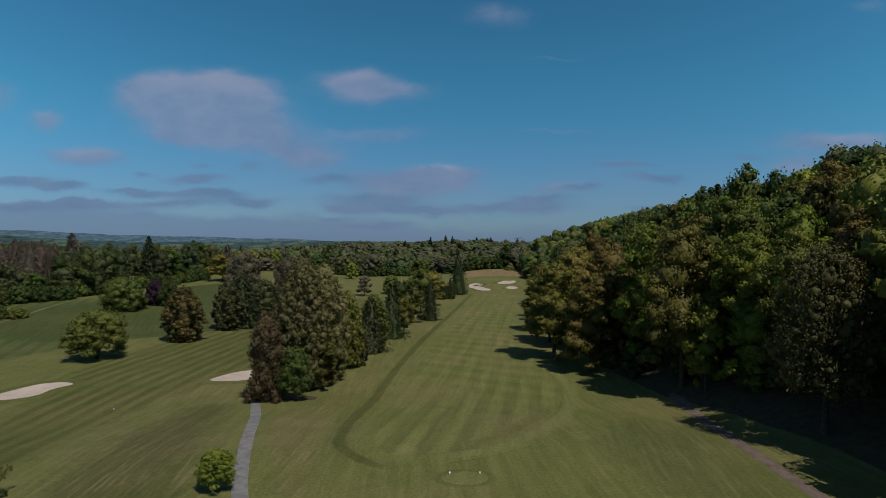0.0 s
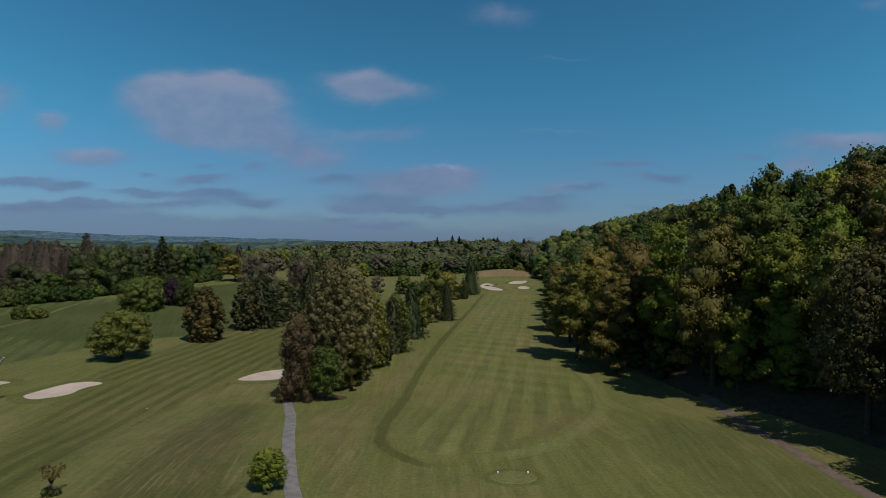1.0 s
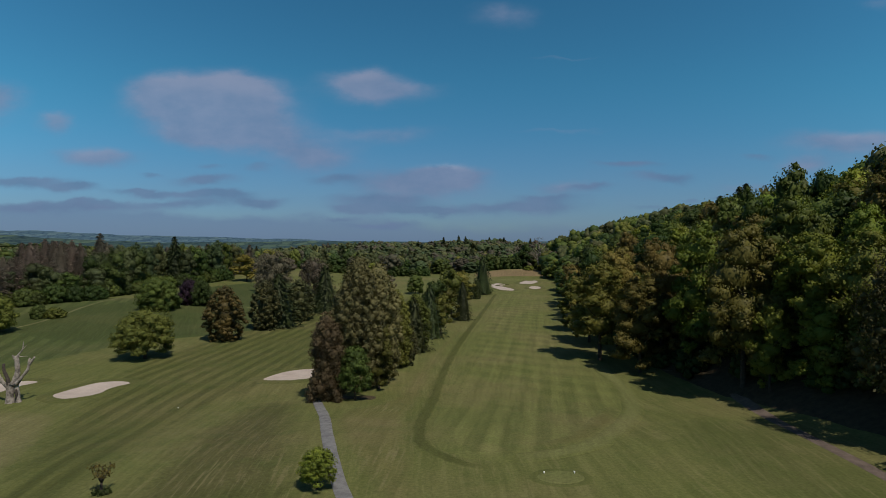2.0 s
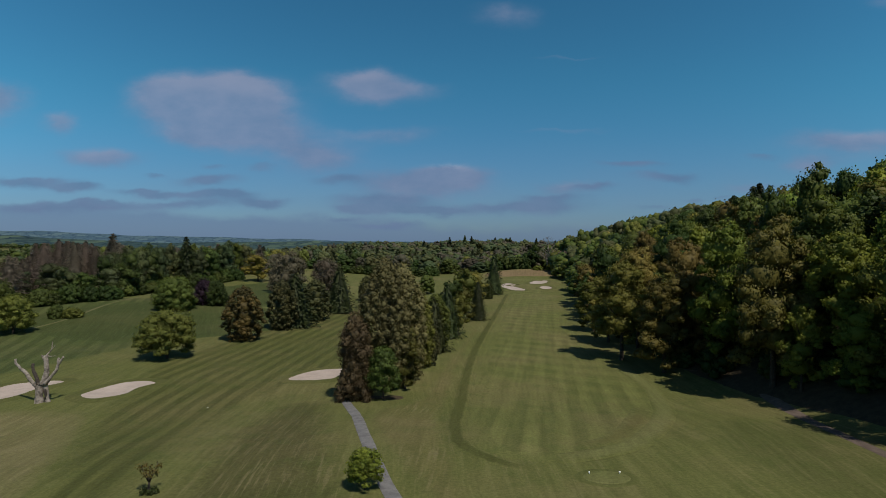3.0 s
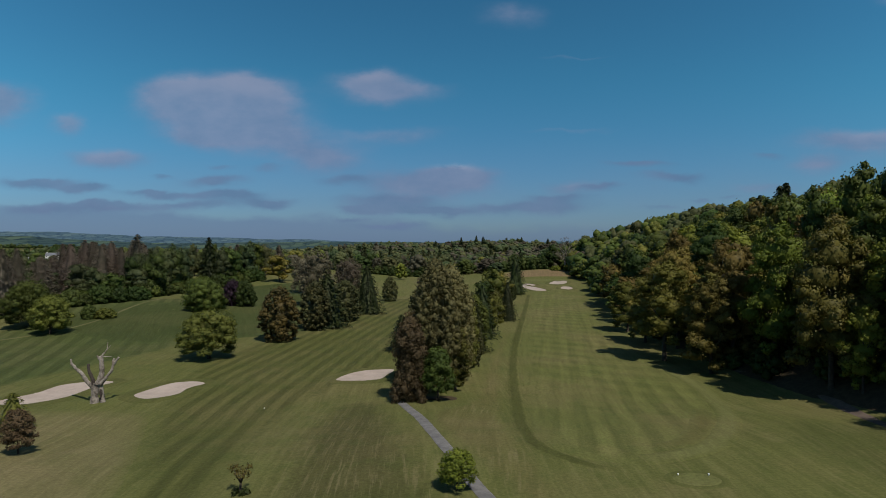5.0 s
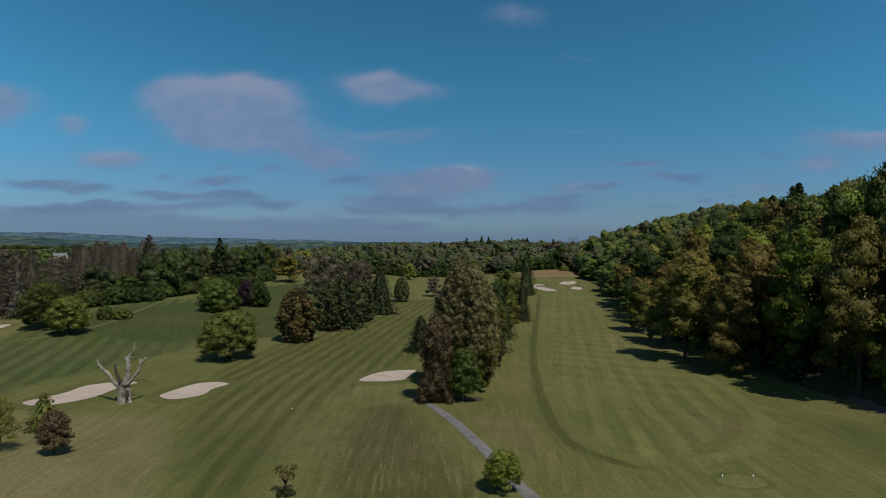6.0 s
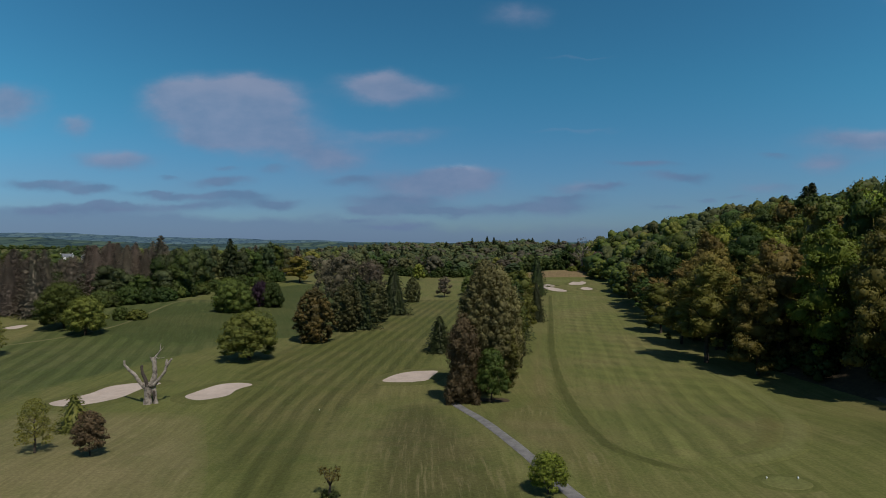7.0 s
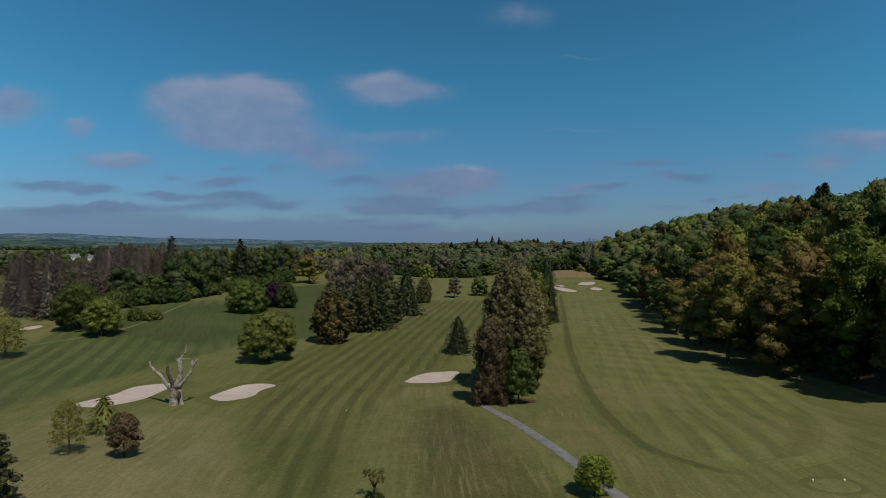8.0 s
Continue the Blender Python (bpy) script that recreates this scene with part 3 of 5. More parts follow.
ribbon("woodland_track", [(41, 40), (39.8, 58), (39.6, 70), (40.6, 85), (42.6, 100), (44.4, 116), (43.5, 128), (40, 142)], 2.0, TRACK, 0.09, "brown earth track along the woodland edge", "track")
ribbon("field_path", [(-178, 172), (-163, 189), (-156, 205), (-155, 222), (-157, 240), (-160, 275), (-163, 308), (-158, 345), (-146, 372)], 1.5, WORN, 0.07, "worn pale path crossing the far field", "path")
for k, ring in BOWLS.items():
    sand = blob("bunker", ring, SAND, 0.07, "shallow sand bunker of pale raked sand", "bunker", 0.32, "", 8)
    tagged(sand, group="sand bunkers")
    # the turf lip
    c = HEART[k]
    rows = []
    for off, up in ((-0.2, 0.02), (0.05, 0.14), (0.3, 0.17), (0.8, 0.13), (1.5, 0.09), (2.6, 0.05), (3.2, -0.1)):
        row = []
        for i, q in enumerate(ring):
            run = ring[(i + 1) % len(ring)] - ring[i - 1]
            out = Vector((run.y, -run.x)).normalized()
            out = out if out.dot(q - c) > 0 else -out
            p = q + out * off
            row.append((p.x, p.y, ground_z(p.x, p.y) + up * (1.0 + 0.5 * noise.noise((p.x * 0.5, p.y * 0.5, 1.0)))))
        rows.append(row)
    part("lip", grid_mesh("lip", rows, closed=True), LIP, sand, "turf lip of the bunker")

# ---- trees ----
ICO = bmesh.new()
bmesh.ops.create_icosphere(ICO, subdivisions=1, radius=1.0)
KNOB_V = np.array([v.co for v in ICO.verts])
KNOB_F = np.array([[v.index for v in f.verts] for f in ICO.faces])
ICO.free()


FACING = {}


def poly_mesh(name, verts, tris, quads, facing=None):
    """A mesh from arrays of points, triangles and quads; facing: the normals of its points."""
    me = bpy.data.meshes.new(name)
    me.vertices.add(len(verts))
    me.vertices.foreach_set("co", np.asarray(verts, np.float32).ravel())
    idx = np.concatenate([np.asarray(tris, np.int32).ravel(), np.asarray(quads, np.int32).ravel()])
    start = np.concatenate([np.arange(len(tris)) * 3, len(tris) * 3 + np.arange(len(quads)) * 4]).astype(np.int32)
    me.loops.add(len(idx))
    me.loops.foreach_set("vertex_index", idx)
    me.polygons.add(len(start))
    me.polygons.foreach_set("loop_start", start)
    me.update(calc_edges=True)
    me.validate()
    if facing is not None:
        facing = facing / np.maximum(np.linalg.norm(facing, axis=1, keepdims=True), 1e-6)
        me.shade_smooth()
        me.normals_split_custom_set_from_vertices(facing.tolist())
        FACING[me.name] = facing
    return me


def sprays(rng, at, normal, size, slim=0.6, along=None):
    """Small bent leaf sprays, one quad each, at points with normals."""
    n = len(at)
    normal = normal / np.maximum(np.linalg.norm(normal, axis=1, keepdims=True), 1e-6)
    t = rng.normal(size=(n, 3)) if along is None else along + 0.25 * rng.normal(size=(n, 3))
    t -= normal * (t * normal).sum(1, keepdims=True)
    t /= np.maximum(np.linalg.norm(t, axis=1, keepdims=True), 1e-6)
    s = np.cross(normal, t)
    a = (size * rng.uniform(0.6, 1.35, n))[:, None]
    b = a * slim * rng.uniform(0.7, 1.3, (n, 1))
    bend = normal * a * 0.22
    v = np.stack([at + t * a - bend, at + s * b + bend * 0.4, at - t * a - bend * 0.6, at - s * b + bend * 0.4], 1).reshape(-1, 3)
    return v, np.arange(4 * n).reshape(-1, 4)


def lobed_crown(name, rng, lobes, count, size, core=0.8, lean_up=0.3, stray=0.16, squash=1.0, tousle=0.5, rounded=0.38):
    """Leaf sprays over the skins of many lobes, over solid hearts that keep light out. squash: the lobes' height to their width."""
    c, r = np.array([l[0] for l in lobes]), np.array([l[1] for l in lobes])
    flat_to = np.array([1.0, 1.0, squash])
    pick = rng.choice(len(r), size=count * 3, p=r ** 1.7 / (r ** 1.7).sum())
    d = rng.normal(size=(count * 3, 3))
    d /= np.linalg.norm(d, axis=1, keepdims=True)
    at = c[pick] + d * (r[pick] * (1 + stray * rng.normal(size=count * 3)))[:, None] * flat_to
    near = np.linalg.norm((at[:, None] - c[None]) / flat_to, axis=2) / r[None]
    near[np.arange(len(at)), pick] = 9
    ok = (near.min(1) > 0.84) & (d[:, 2] > (-0.4 if squash < 0.9 and count < 3000 else -0.85))
    at, d = at[ok][:count], d[ok][:count]
    leaf_up = d / flat_to * 0.7 + rng.normal(size=d.shape) * tousle + (0, 0, lean_up)
    leaf_up *= np.where((leaf_up * d).sum(1, keepdims=True) < 0, -1.0, 1.0)
    v, q = sprays(rng, at, leaf_up, size)
    # a leaf catches the light mostly as the bough it sits on does
    heart = c.mean(0)
    out = at - heart
    out /= np.maximum(np.linalg.norm(out, axis=1, keepdims=True), 1e-6)
    leaf_up /= np.maximum(np.linalg.norm(leaf_up, axis=1, keepdims=True), 1e-6)
    facing = [np.repeat(rounded * d + 0.22 * out + 0.75 * leaf_up, 4, axis=0)]
    cores, k = ([], []), len(v)
    for p, rad in zip(c, r):
        wob = 1 + 0.14 * rng.normal(size=len(KNOB_V))
        cores[0].append(p + KNOB_V * (core * rad * wob)[:, None] * flat_to - (0, 0, 0.12 * rad * (squash < 0.9)))
        cores[1].append(KNOB_F + k)
        facing.append(KNOB_V)
        k += len(KNOB_V)
    return poly_mesh(name, np.concatenate([v, *cores[0]]), np.concatenate(cores[1]), q, np.concatenate(facing))


def broad_lobes(rng, H, R, base, n, pad=(0.20, 0.36)):
    """Boughs of a broad, uneven crown from the height base to H, each with smaller tufts on its outer and upper side."""
    out = []
    lean = rng.normal(size=2) * 0.10 * R
    boughs = max(6, n // 5)
    for i in range(boughs):
        f = (i + rng.uniform(0, 1)) / boughs
        side = math.sqrt(max(0.0, 1 - max(0.0, (f - 0.22) / 0.78) ** 2)) * (0.82 + 0.18 * min(1.0, f / 0.22))
        a = i * 2.399 + rng.uniform(-0.6, 0.6)
        rad = R * rng.uniform(*pad) * 1.25
        off = side * max(0.0, R - rad * 0.9) * rng.uniform(0.70, 1.04)
        mid = np.array((math.cos(a) * off + lean[0] * f, math.sin(a) * off + lean[1] * f, base + rad * 0.4 + f * (H - base - rad * 0.95)))
        out.append((tuple(mid), rad * 0.78))
        away = np.array((math.cos(a), math.sin(a), 0.35))
        for k in range(4):
            d = rng.normal(size=3) + away * 0.9
            d /= np.linalg.norm(d)
            out.append((tuple(mid + d * (1, 1, 0.75) * rad * rng.uniform(0.6, 0.95)), rad * rng.uniform(0.32, 0.56)))
    out += [((rng.uniform(-0.2, 0.2) * R, rng.uniform(-0.2, 0.2) * R, base + k * (H - base)), R * 0.5) for k in (0.25, 0.45, 0.65, 0.8)]
    return out


def full_lobes(rng, H, R, base, n, pad):
    """Pads of a full, rounded crown from the height base to H, sides almost upright below."""
    out = []
    lean = rng.normal(size=2) * 0.06 * R
    for i in range(n):
        f = (i + rng.uniform(0, 1)) / n
        side = math.sqrt(max(0.0, 1 - max(0.0, (f - 0.22) / 0.78) ** 2)) * (0.82 + 0.18 * min(1.0, f / 0.22))
        a = i * 2.399 + rng.uniform(-0.6, 0.6)
        rad = R * rng.uniform(*pad)
        off = side * max(0.0, R - rad * 0.75) * rng.uniform(0.72, 1.06)
        out.append(((math.cos(a) * off + lean[0] * f, math.sin(a) * off + lean[1] * f, base + rad * 0.4 + f * (H - base - rad * 0.9)), rad))
    out += [((rng.uniform(-0.2, 0.2) * R, rng.uniform(-0.2, 0.2) * R, base + k * (H - base)), R * 0.5) for k in (0.25, 0.45, 0.65, 0.8)]
    return out


def domed_lobes(rng, H, R, base, n, pad):
    """One rounded body with low bumps on it."""
    mid = (base + H) / 2
    up = 0.5 * (H - base)
    out = [((0, 0, mid - 0.25 * up), R * 0.84), ((rng.normal() * 0.1 * R, rng.normal() * 0.1 * R, mid + 0.12 * up), R * 0.78)]
    for i in range(n):
        f = (i + rng.uniform(0, 1)) / n * 1.35 - 0.35
        a = i * 2.399 + rng.uniform(-0.6, 0.6)
        side, rad = math.sqrt(1 - f * f), R * rng.uniform(*pad)
        out.append(((math.cos(a) * side * R * 0.72, math.sin(a) * side * R * 0.72, mid + f * up * 0.80), rad))
    return out


def profile_lobes(rng, H, base, n, radius, lump):
    """Lobes strewn over a body of revolution of the given profile: f from 0 at the base to 1 at the top."""
    out = []
    for i in range(n):
        f = (i + rng.uniform(0, 1)) / n
        R = radius(f)
        rad = lump * rng.uniform(0.75, 1.3) * (0.55 + 0.45 * min(1.0, R / radius(0.3)))
        a = i * 2.399 + rng.uniform(-0.6, 0.6)
        off = max(0.0, R - rad * 0.8) * rng.uniform(0.8, 1.1)
        out.append(((math.cos(a) * off, math.sin(a) * off, base + f * (H - base - rad * 0.5)), rad))
    for k in range(7):
        f = k / 7
        out.append(((0, 0, base + (f + 0.06) * (H - base)), max(0.3, radius(f) * 0.62)))
    return out


def tube(bm, path, radii, sides=8):
    """A tapered limb along points, closed at its end."""
    rings = []
    for i, p in enumerate(path):
        d = (Vector(path[min(i + 1, len(path) - 1)]) - Vector(path[max(i - 1, 0)])).normalized()
        s = d.orthogonal().normalized()
        t = d.cross(s)
        rings.append([bm.verts.new(Vector(p) + (s * math.cos(2 * math.pi * k / sides) + t * math.sin(2 * math.pi * k / sides)) * radii[i]) for k in range(sides)])
    for a, b in zip(rings, rings[1:]):
        turn = min(range(sides), key=lambda o: (a[0].co - b[o].co).length)
        for k in range(sides):
            f = bm.faces.new((a[k], a[(k + 1) % sides], b[(k + 1 + turn) % sides], b[(k + turn) % sides]))
            f.smooth = True
    bm.faces.new(rings[-1])
    bm.faces.new(rings[0][::-1])


def trunk_mesh(name, rng, H, r, fork, limbs, reach, stems=1):
    """A trunk with a flared foot and limbs that fork off it."""
    bm = bmesh.new()
    bend = [(rng.normal() * 0.02 * H * f, rng.normal() * 0.02 * H * f) for f in (0, 0.3, 0.6, 1)]
    top = 0.8 * H
    tube(bm, [(0, 0, -0.4), (0, 0, 0.25), (bend[1][0], bend[1][1], 0.3 * top), (bend[2][0], bend[2][1], 0.6 * top), (bend[3][0], bend[3][1], top)], [r * 1.6, r * 1.15, r * 0.85, r * 0.55, r * 0.12])
    for i in range(stems - 1):
        a = i * 2.1 + rng.uniform(-0.3, 0.3)
        o = Vector((math.cos(a), math.sin(a), 0))
        tube(bm, [o * 0.8 * r - Vector((0, 0, 0.4)), o * 1.6 * r + Vector((0, 0, 0.12 * H)), o * (0.22 * H) + Vector((0, 0, 0.5 * H))], [r, r * 0.7, r * 0.3])
    for i in range(limbs):
        f = fork + (0.62 - fork) * i / max(1, limbs - 1)
        a = i * 2.399 + rng.uniform(-0.4, 0.4)
        o = Vector((math.cos(a), math.sin(a), 0))
        z = f * H
        L = reach * rng.uniform(0.7, 1.0)
        tube(bm, [(0, 0, z), o * L * 0.4 + Vector((0, 0, z + L * 0.35)), o * L * 0.8 + Vector((0, 0, z + L * 0.75))], [r * 0.42, r * 0.28, r * 0.08], 6)
    me = bpy.data.meshes.new(name)
    bm.to_mesh(me)
    bm.free()
    me.materials.append(BARK)
    return me


SHAPES = {}


def spire(f):
    """How wide a spruce is, from 0 at its foot to 1 at its tip."""
    return (1 - f) ** 0.66


def egg(f):
    """How wide a rounded cypress is."""
    return (0.70 + 0.30 * min(1.0, f / 0.3)) * max(0.0, 1 - max(0.0, (f - 0.3) / 0.7) ** 2.3) ** 0.65


def whorled_crown(name, rng, H, R, base, levels, per, size, heart=0.62):
    """A spruce's crown: whorls of drooping boughs, shorter towards a pointed tip, round a dark heart."""
    at, up, along = [], [], []
    for k in range(levels):
        f = (k + rng.uniform(0, 0.7)) / levels
        reach, z = R * spire(f) + 0.12, base + f * (H - base)
        boughs = max(4, int(per * (0.35 + 0.65 * spire(f))))
        for j in range(boughs):
            a = 2 * math.pi * (j + rng.uniform(-0.35, 0.35)) / boughs + k * 0.7
            out, L = np.array((math.cos(a), math.sin(a), 0.0)), reach * rng.uniform(0.68, 1.14)
            for q in np.linspace(0.45, 1.0, 3 if reach > 1.5 else 2):
                at.append(out * L * q + (0, 0, z - 0.30 * L * q * q + rng.normal() * 0.12 * L))
                up.append(out * 0.45 + (0, 0, 1.0) + rng.normal(size=3) * 0.35)
                along.append(out + (0, 0, -0.4))
    at, up = np.array(at), np.array(up)
    v, q = sprays(rng, at, up, size, 0.5, np.array(along))
    out = at * (1, 1, 0) / np.maximum(np.linalg.norm(at[:, :2], axis=1, keepdims=True), 1e-6) + (0, 0, 0.35)
    facing = np.repeat(0.8 * out + 0.3 * up / np.linalg.norm(up, axis=1, keepdims=True), 4, axis=0)
    n, ring = 9, []
    for f in (0.0, 0.25, 0.5, 0.75, 0.97):
        ring += [(heart * (R * spire(f) + 0.05) * math.cos(2 * math.pi * i / n), heart * (R * spire(f) + 0.05) * math.sin(2 * math.pi * i / n), base + f * (H - base)) for i in range(n)]
    sides = np.array([(r * n + i, r * n + (i + 1) % n, (r + 1) * n + (i + 1) % n, (r + 1) * n + i) for r in range(4) for i in range(n)])
    cap = np.array([(4 * n, 4 * n + i, 4 * n + i + 1) for i in range(1, n - 1)]) + len(v)
    ring = np.array(ring)
    return poly_mesh(name, np.concatenate([v, ring]), cap, np.concatenate([q, sides + len(v)]), np.concatenate([facing, ring * (1, 1, 0) + (0, 0, 0.4)]))


def whorled_shapes(key, H, R, base, levels, per, size, n, seed, heart=0.62):
    crowns, trunks = [], []
    for i in range(n):
        rng = np.random.default_rng(seed * 100 + i)
        crowns.append(whorled_crown("crown", rng, H, R, base, levels, per, size, heart))
        trunks.append(trunk_mesh("trunk", rng, H, 0.016 * H, 0.3, 2, 0.8))
    SHAPES[key] = (H, 1.35 * R, crowns, trunks)


def shape(key, H, W, crowns, trunks):
    SHAPES[key] = (H, W, crowns, trunks)


def broad_shapes(key, H, R, base, lobes, count, size, n, core=0.8, seed=1, squash=0.6, pad=(0.20, 0.36), stems=1, tousle=0.62, layout=broad_lobes, rounded=0.38):
    crowns, trunks = [], []
    for i in range(n):
        rng = np.random.default_rng(seed * 100 + i)
        crowns.append(lobed_crown("crown", rng, layout(rng, H, R, base, lobes, pad), count, size, core, squash=squash, tousle=tousle, rounded=rounded))
        trunks.append(trunk_mesh("trunk", rng, H, 0.021 * H, 0.25, 6 if count > 1000 else 3, R * 0.75, stems))
    shape(key, H, 2 * R, crowns, trunks)


def profile_shapes(key, H, base, radius, lobes, lump, count, size, n, core=0.8, lean_up=0.3, seed=1, squash=1.25, soft=0.3):
    crowns, trunks = [], []
    for i in range(n):
        rng = np.random.default_rng(seed * 100 + i)
        crowns.append(lobed_crown("crown", rng, profile_lobes(rng, H, base, lobes, radius, lump), count, size, core, lean_up, 0.18, squash, 0.55, soft))
        trunks.append(trunk_mesh("trunk", rng, H, 0.018 * H, 0.3, 3, 1.0))
    shape(key, H, 2 * max(radius(k / 20) for k in range(21)), crowns, trunks)


broad_shapes("broad_near", 25, 9.0, 2.2, 110, 8600, 0.25, 6, 0.84, seed=2, pad=(0.14, 0.30))
broad_shapes("broad_high", 25, 9.0, 4.5, 100, 8600, 0.25, 4, 0.84, seed=24, pad=(0.14, 0.30))
broad_shapes("thin_edge", 25, 9.0, 6.0, 150, 9500, 0.21, 1, 0.45, seed=41, squash=0.7, pad=(0.12, 0.26), tousle=0.9, layout=full_lobes, rounded=0.1)
broad_shapes("broad_mid", 25, 9.0, 3.0, 58, 1750, 0.46, 6, 0.88, seed=3, squash=0.8, pad=(0.15, 0.30))
broad_shapes("broad_far", 20, 9.0, 1.5, 40, 620, 0.50, 7, 0.92, seed=4, squash=0.9, pad=(0.20, 0.36), tousle=0.5, layout=full_lobes)
broad_shapes("broad_low", 20, 9.0, 1.0, 18, 260, 0.72, 7, 0.96, seed=31, squash=0.95, pad=(0.22, 0.40), tousle=0.4, layout=full_lobes)
broad_shapes("broad_tiny", 20, 9.0, 0.5, 5, 60, 1.0, 7, 0.98, seed=21, squash=1.0, pad=(0.26, 0.48), tousle=0.35, layout=domed_lobes)
broad_shapes("twiggy", 23, 11.0, 3.0, 120, 8000, 0.24, 3, 0.55, seed=22, squash=0.9, pad=(0.12, 0.24))
broad_shapes("round", 12, 7.6, 1.5, 95, 10500, 0.20, 3, 0.76, seed=5, pad=(0.12, 0.24), stems=4, layout=full_lobes)
broad_shapes("dome", 12, 8.0, 0.0, 100, 9500, 0.23, 2, 0.84, seed=16, squash=0.8, pad=(0.13, 0.26), layout=full_lobes)
broad_shapes("bush_far", 6, 4.5, 0.0, 20, 340, 0.5, 4, 0.9, seed=26, squash=0.85, tousle=0.4, layout=full_lobes)
broad_shapes("bush", 6, 4.5, 0.0, 34, 1100, 0.34, 4, 0.88, seed=6, squash=0.8, layout=full_lobes)
broad_shapes("small", 5, 2.3, 0.9, 60, 4200, 0.115, 3, 0.62, seed=7, pad=(0.13, 0.28), layout=full_lobes)
broad_shapes("airy", 7.5, 2.5, 1.3, 70, 4200, 0.10, 2, 0.30, seed=8, squash=0.8, pad=(0.12, 0.22), layout=full_lobes)
profile_shapes("poplar", 26, 1.0, lambda f: 6.0 * (0.60 + 0.70 * f) * max(0.03, 1 - f ** 2.3) ** 0.80 + 0.3, 260, 0.85, 14000, 0.20, 3, 0.74, 0.4, seed=9, soft=0.15)
profile_shapes("brown", 16, 0.6, lambda f: 3.4 * (0.88 + 0.22 * math.sin(9 * f + 1)) * max(0.05, 1 - f ** 4.0) ** 0.6 + 0.3, 70, 1.05, 8000, 0.19, 2, 0.74, 0.3, seed=10)
profile_shapes("cypress", 17, 0.3, lambda f: 6.2 * egg(f) + 0.15, 170, 0.85, 7500, 0.21, 4, 0.84, 0.35, seed=11, squash=0.72)
whorled_shapes("spruce", 20, 5.2, 0.3, 40, 18, 0.50, 3, 12)
whorled_shapes("spruce_far", 26, 5.0, 0.6, 32, 18, 0.75, 3, 13, 0.5)
whorled_shapes("spire_spruce", 26, 6.0, 0.6, 32, 20, 0.72, 3, 17, 0.5)
whorled_shapes("small_spruce", 5.7, 1.9, 0.1, 26, 18, 0.22, 1, 14)
whorled_shapes("larch_near", 24, 4.2, 1.5, 44, 32, 0.36, 3, 18, 0.50)
whorled_shapes("larch", 24, 4.6, 1.5, 34, 24, 0.48, 4, 15, 0.50)
DICE = np.random.default_rng(77)


def plant(name, key, x, y, h, width, leaves, label, group="", sink=0.0, category="tree", tilt=0.0):
    """One tree: an Empty at its foot, with a trunk and a crown."""
    H, W, crowns, trunks = SHAPES[key]
    i = int(DICE.integers(len(crowns)))
    root = new(name)
    root.empty_display_size = 0.5
    s = width / W
    root.matrix_world = Matrix.LocRotScale((x, y, ground_z(x, y) - sink), Euler((radians(tilt), 0, DICE.uniform(0, 6.28))), (s, s * DICE.uniform(0.92, 1.08), h / H))
    tagged(root, label, category, group)
    part("trunk", trunks[i], None, root)
    crown = new("crown", crowns[i])
    if not crowns[i].materials:
        crowns[i].materials.append(LEAVES[leaves])
    crown.material_slots[0].link = "OBJECT"
    crown.material_slots[0].material = LEAVES[leaves]
    crown.parent = root
    return root


def joined(name, trees, label, category):
    """Many far trees as one mesh: rows of shape, x, y, height, width and leaves."""
    verts, own, facing, tris, quads, tone_of, tones, k = [], [], [], [], [], [[], []], [], 0
    for key, x, y, h, width, leaves in trees:
        H, W, crowns, _ = SHAPES[key]
        me = crowns[int(DICE.integers(len(crowns)))]
        v = np.empty(len(me.vertices) * 3, np.float32)
        me.vertices.foreach_get("co", v)
        a, s = DICE.uniform(0, 6.28), width / W
        v = v.reshape(-1, 3) * (s, s, h / H)
        v = np.stack([v[:, 0] * math.cos(a) - v[:, 1] * math.sin(a), v[:, 0] * math.sin(a) + v[:, 1] * math.cos(a), v[:, 2]], 1) + (x, y, ground_z(x, y) - 0.5)
        up = FACING[me.name] / (s, s, h / H)
        facing.append(np.stack([up[:, 0] * math.cos(a) - up[:, 1] * math.sin(a), up[:, 0] * math.sin(a) + up[:, 1] * math.cos(a), up[:, 2]], 1))
        start = np.empty(len(me.polygons), np.int32)
        me.polygons.foreach_get("loop_start", start)
        idx = np.empty(len(me.loops), np.int32)
        me.loops.foreach_get("vertex_index", idx)
        size = np.diff(np.append(start, len(idx)))
        t, q = start[size == 3], start[size == 4]
        tris.append(np.stack([idx[t + i] for i in range(3)], 1) + k)
        quads.append(np.stack([idx[q + i] for i in range(4)], 1) + k)
        if leaves not in tones:
            tones.append(leaves)
        tone_of[0].append(np.full(len(t), tones.index(leaves)))
        tone_of[1].append(np.full(len(q), tones.index(leaves)))
        verts.append(v)
        own.append(np.full(len(v), DICE.uniform(0.05, 1.0), np.float32))
        k += len(v)
    me = poly_mesh(name, np.concatenate(verts), np.concatenate(tris), np.concatenate(quads), np.concatenate(facing))
    me.attributes.new("own", "FLOAT", "POINT").data.foreach_set("value", np.concatenate(own))
    for t in tones:
        me.materials.append(LEAVES[t])
    me.polygons.foreach_set("material_index", np.concatenate(tone_of[0] + tone_of[1]).astype(np.int32))
    return tagged(part(name, me), label, category, kind="stuff")


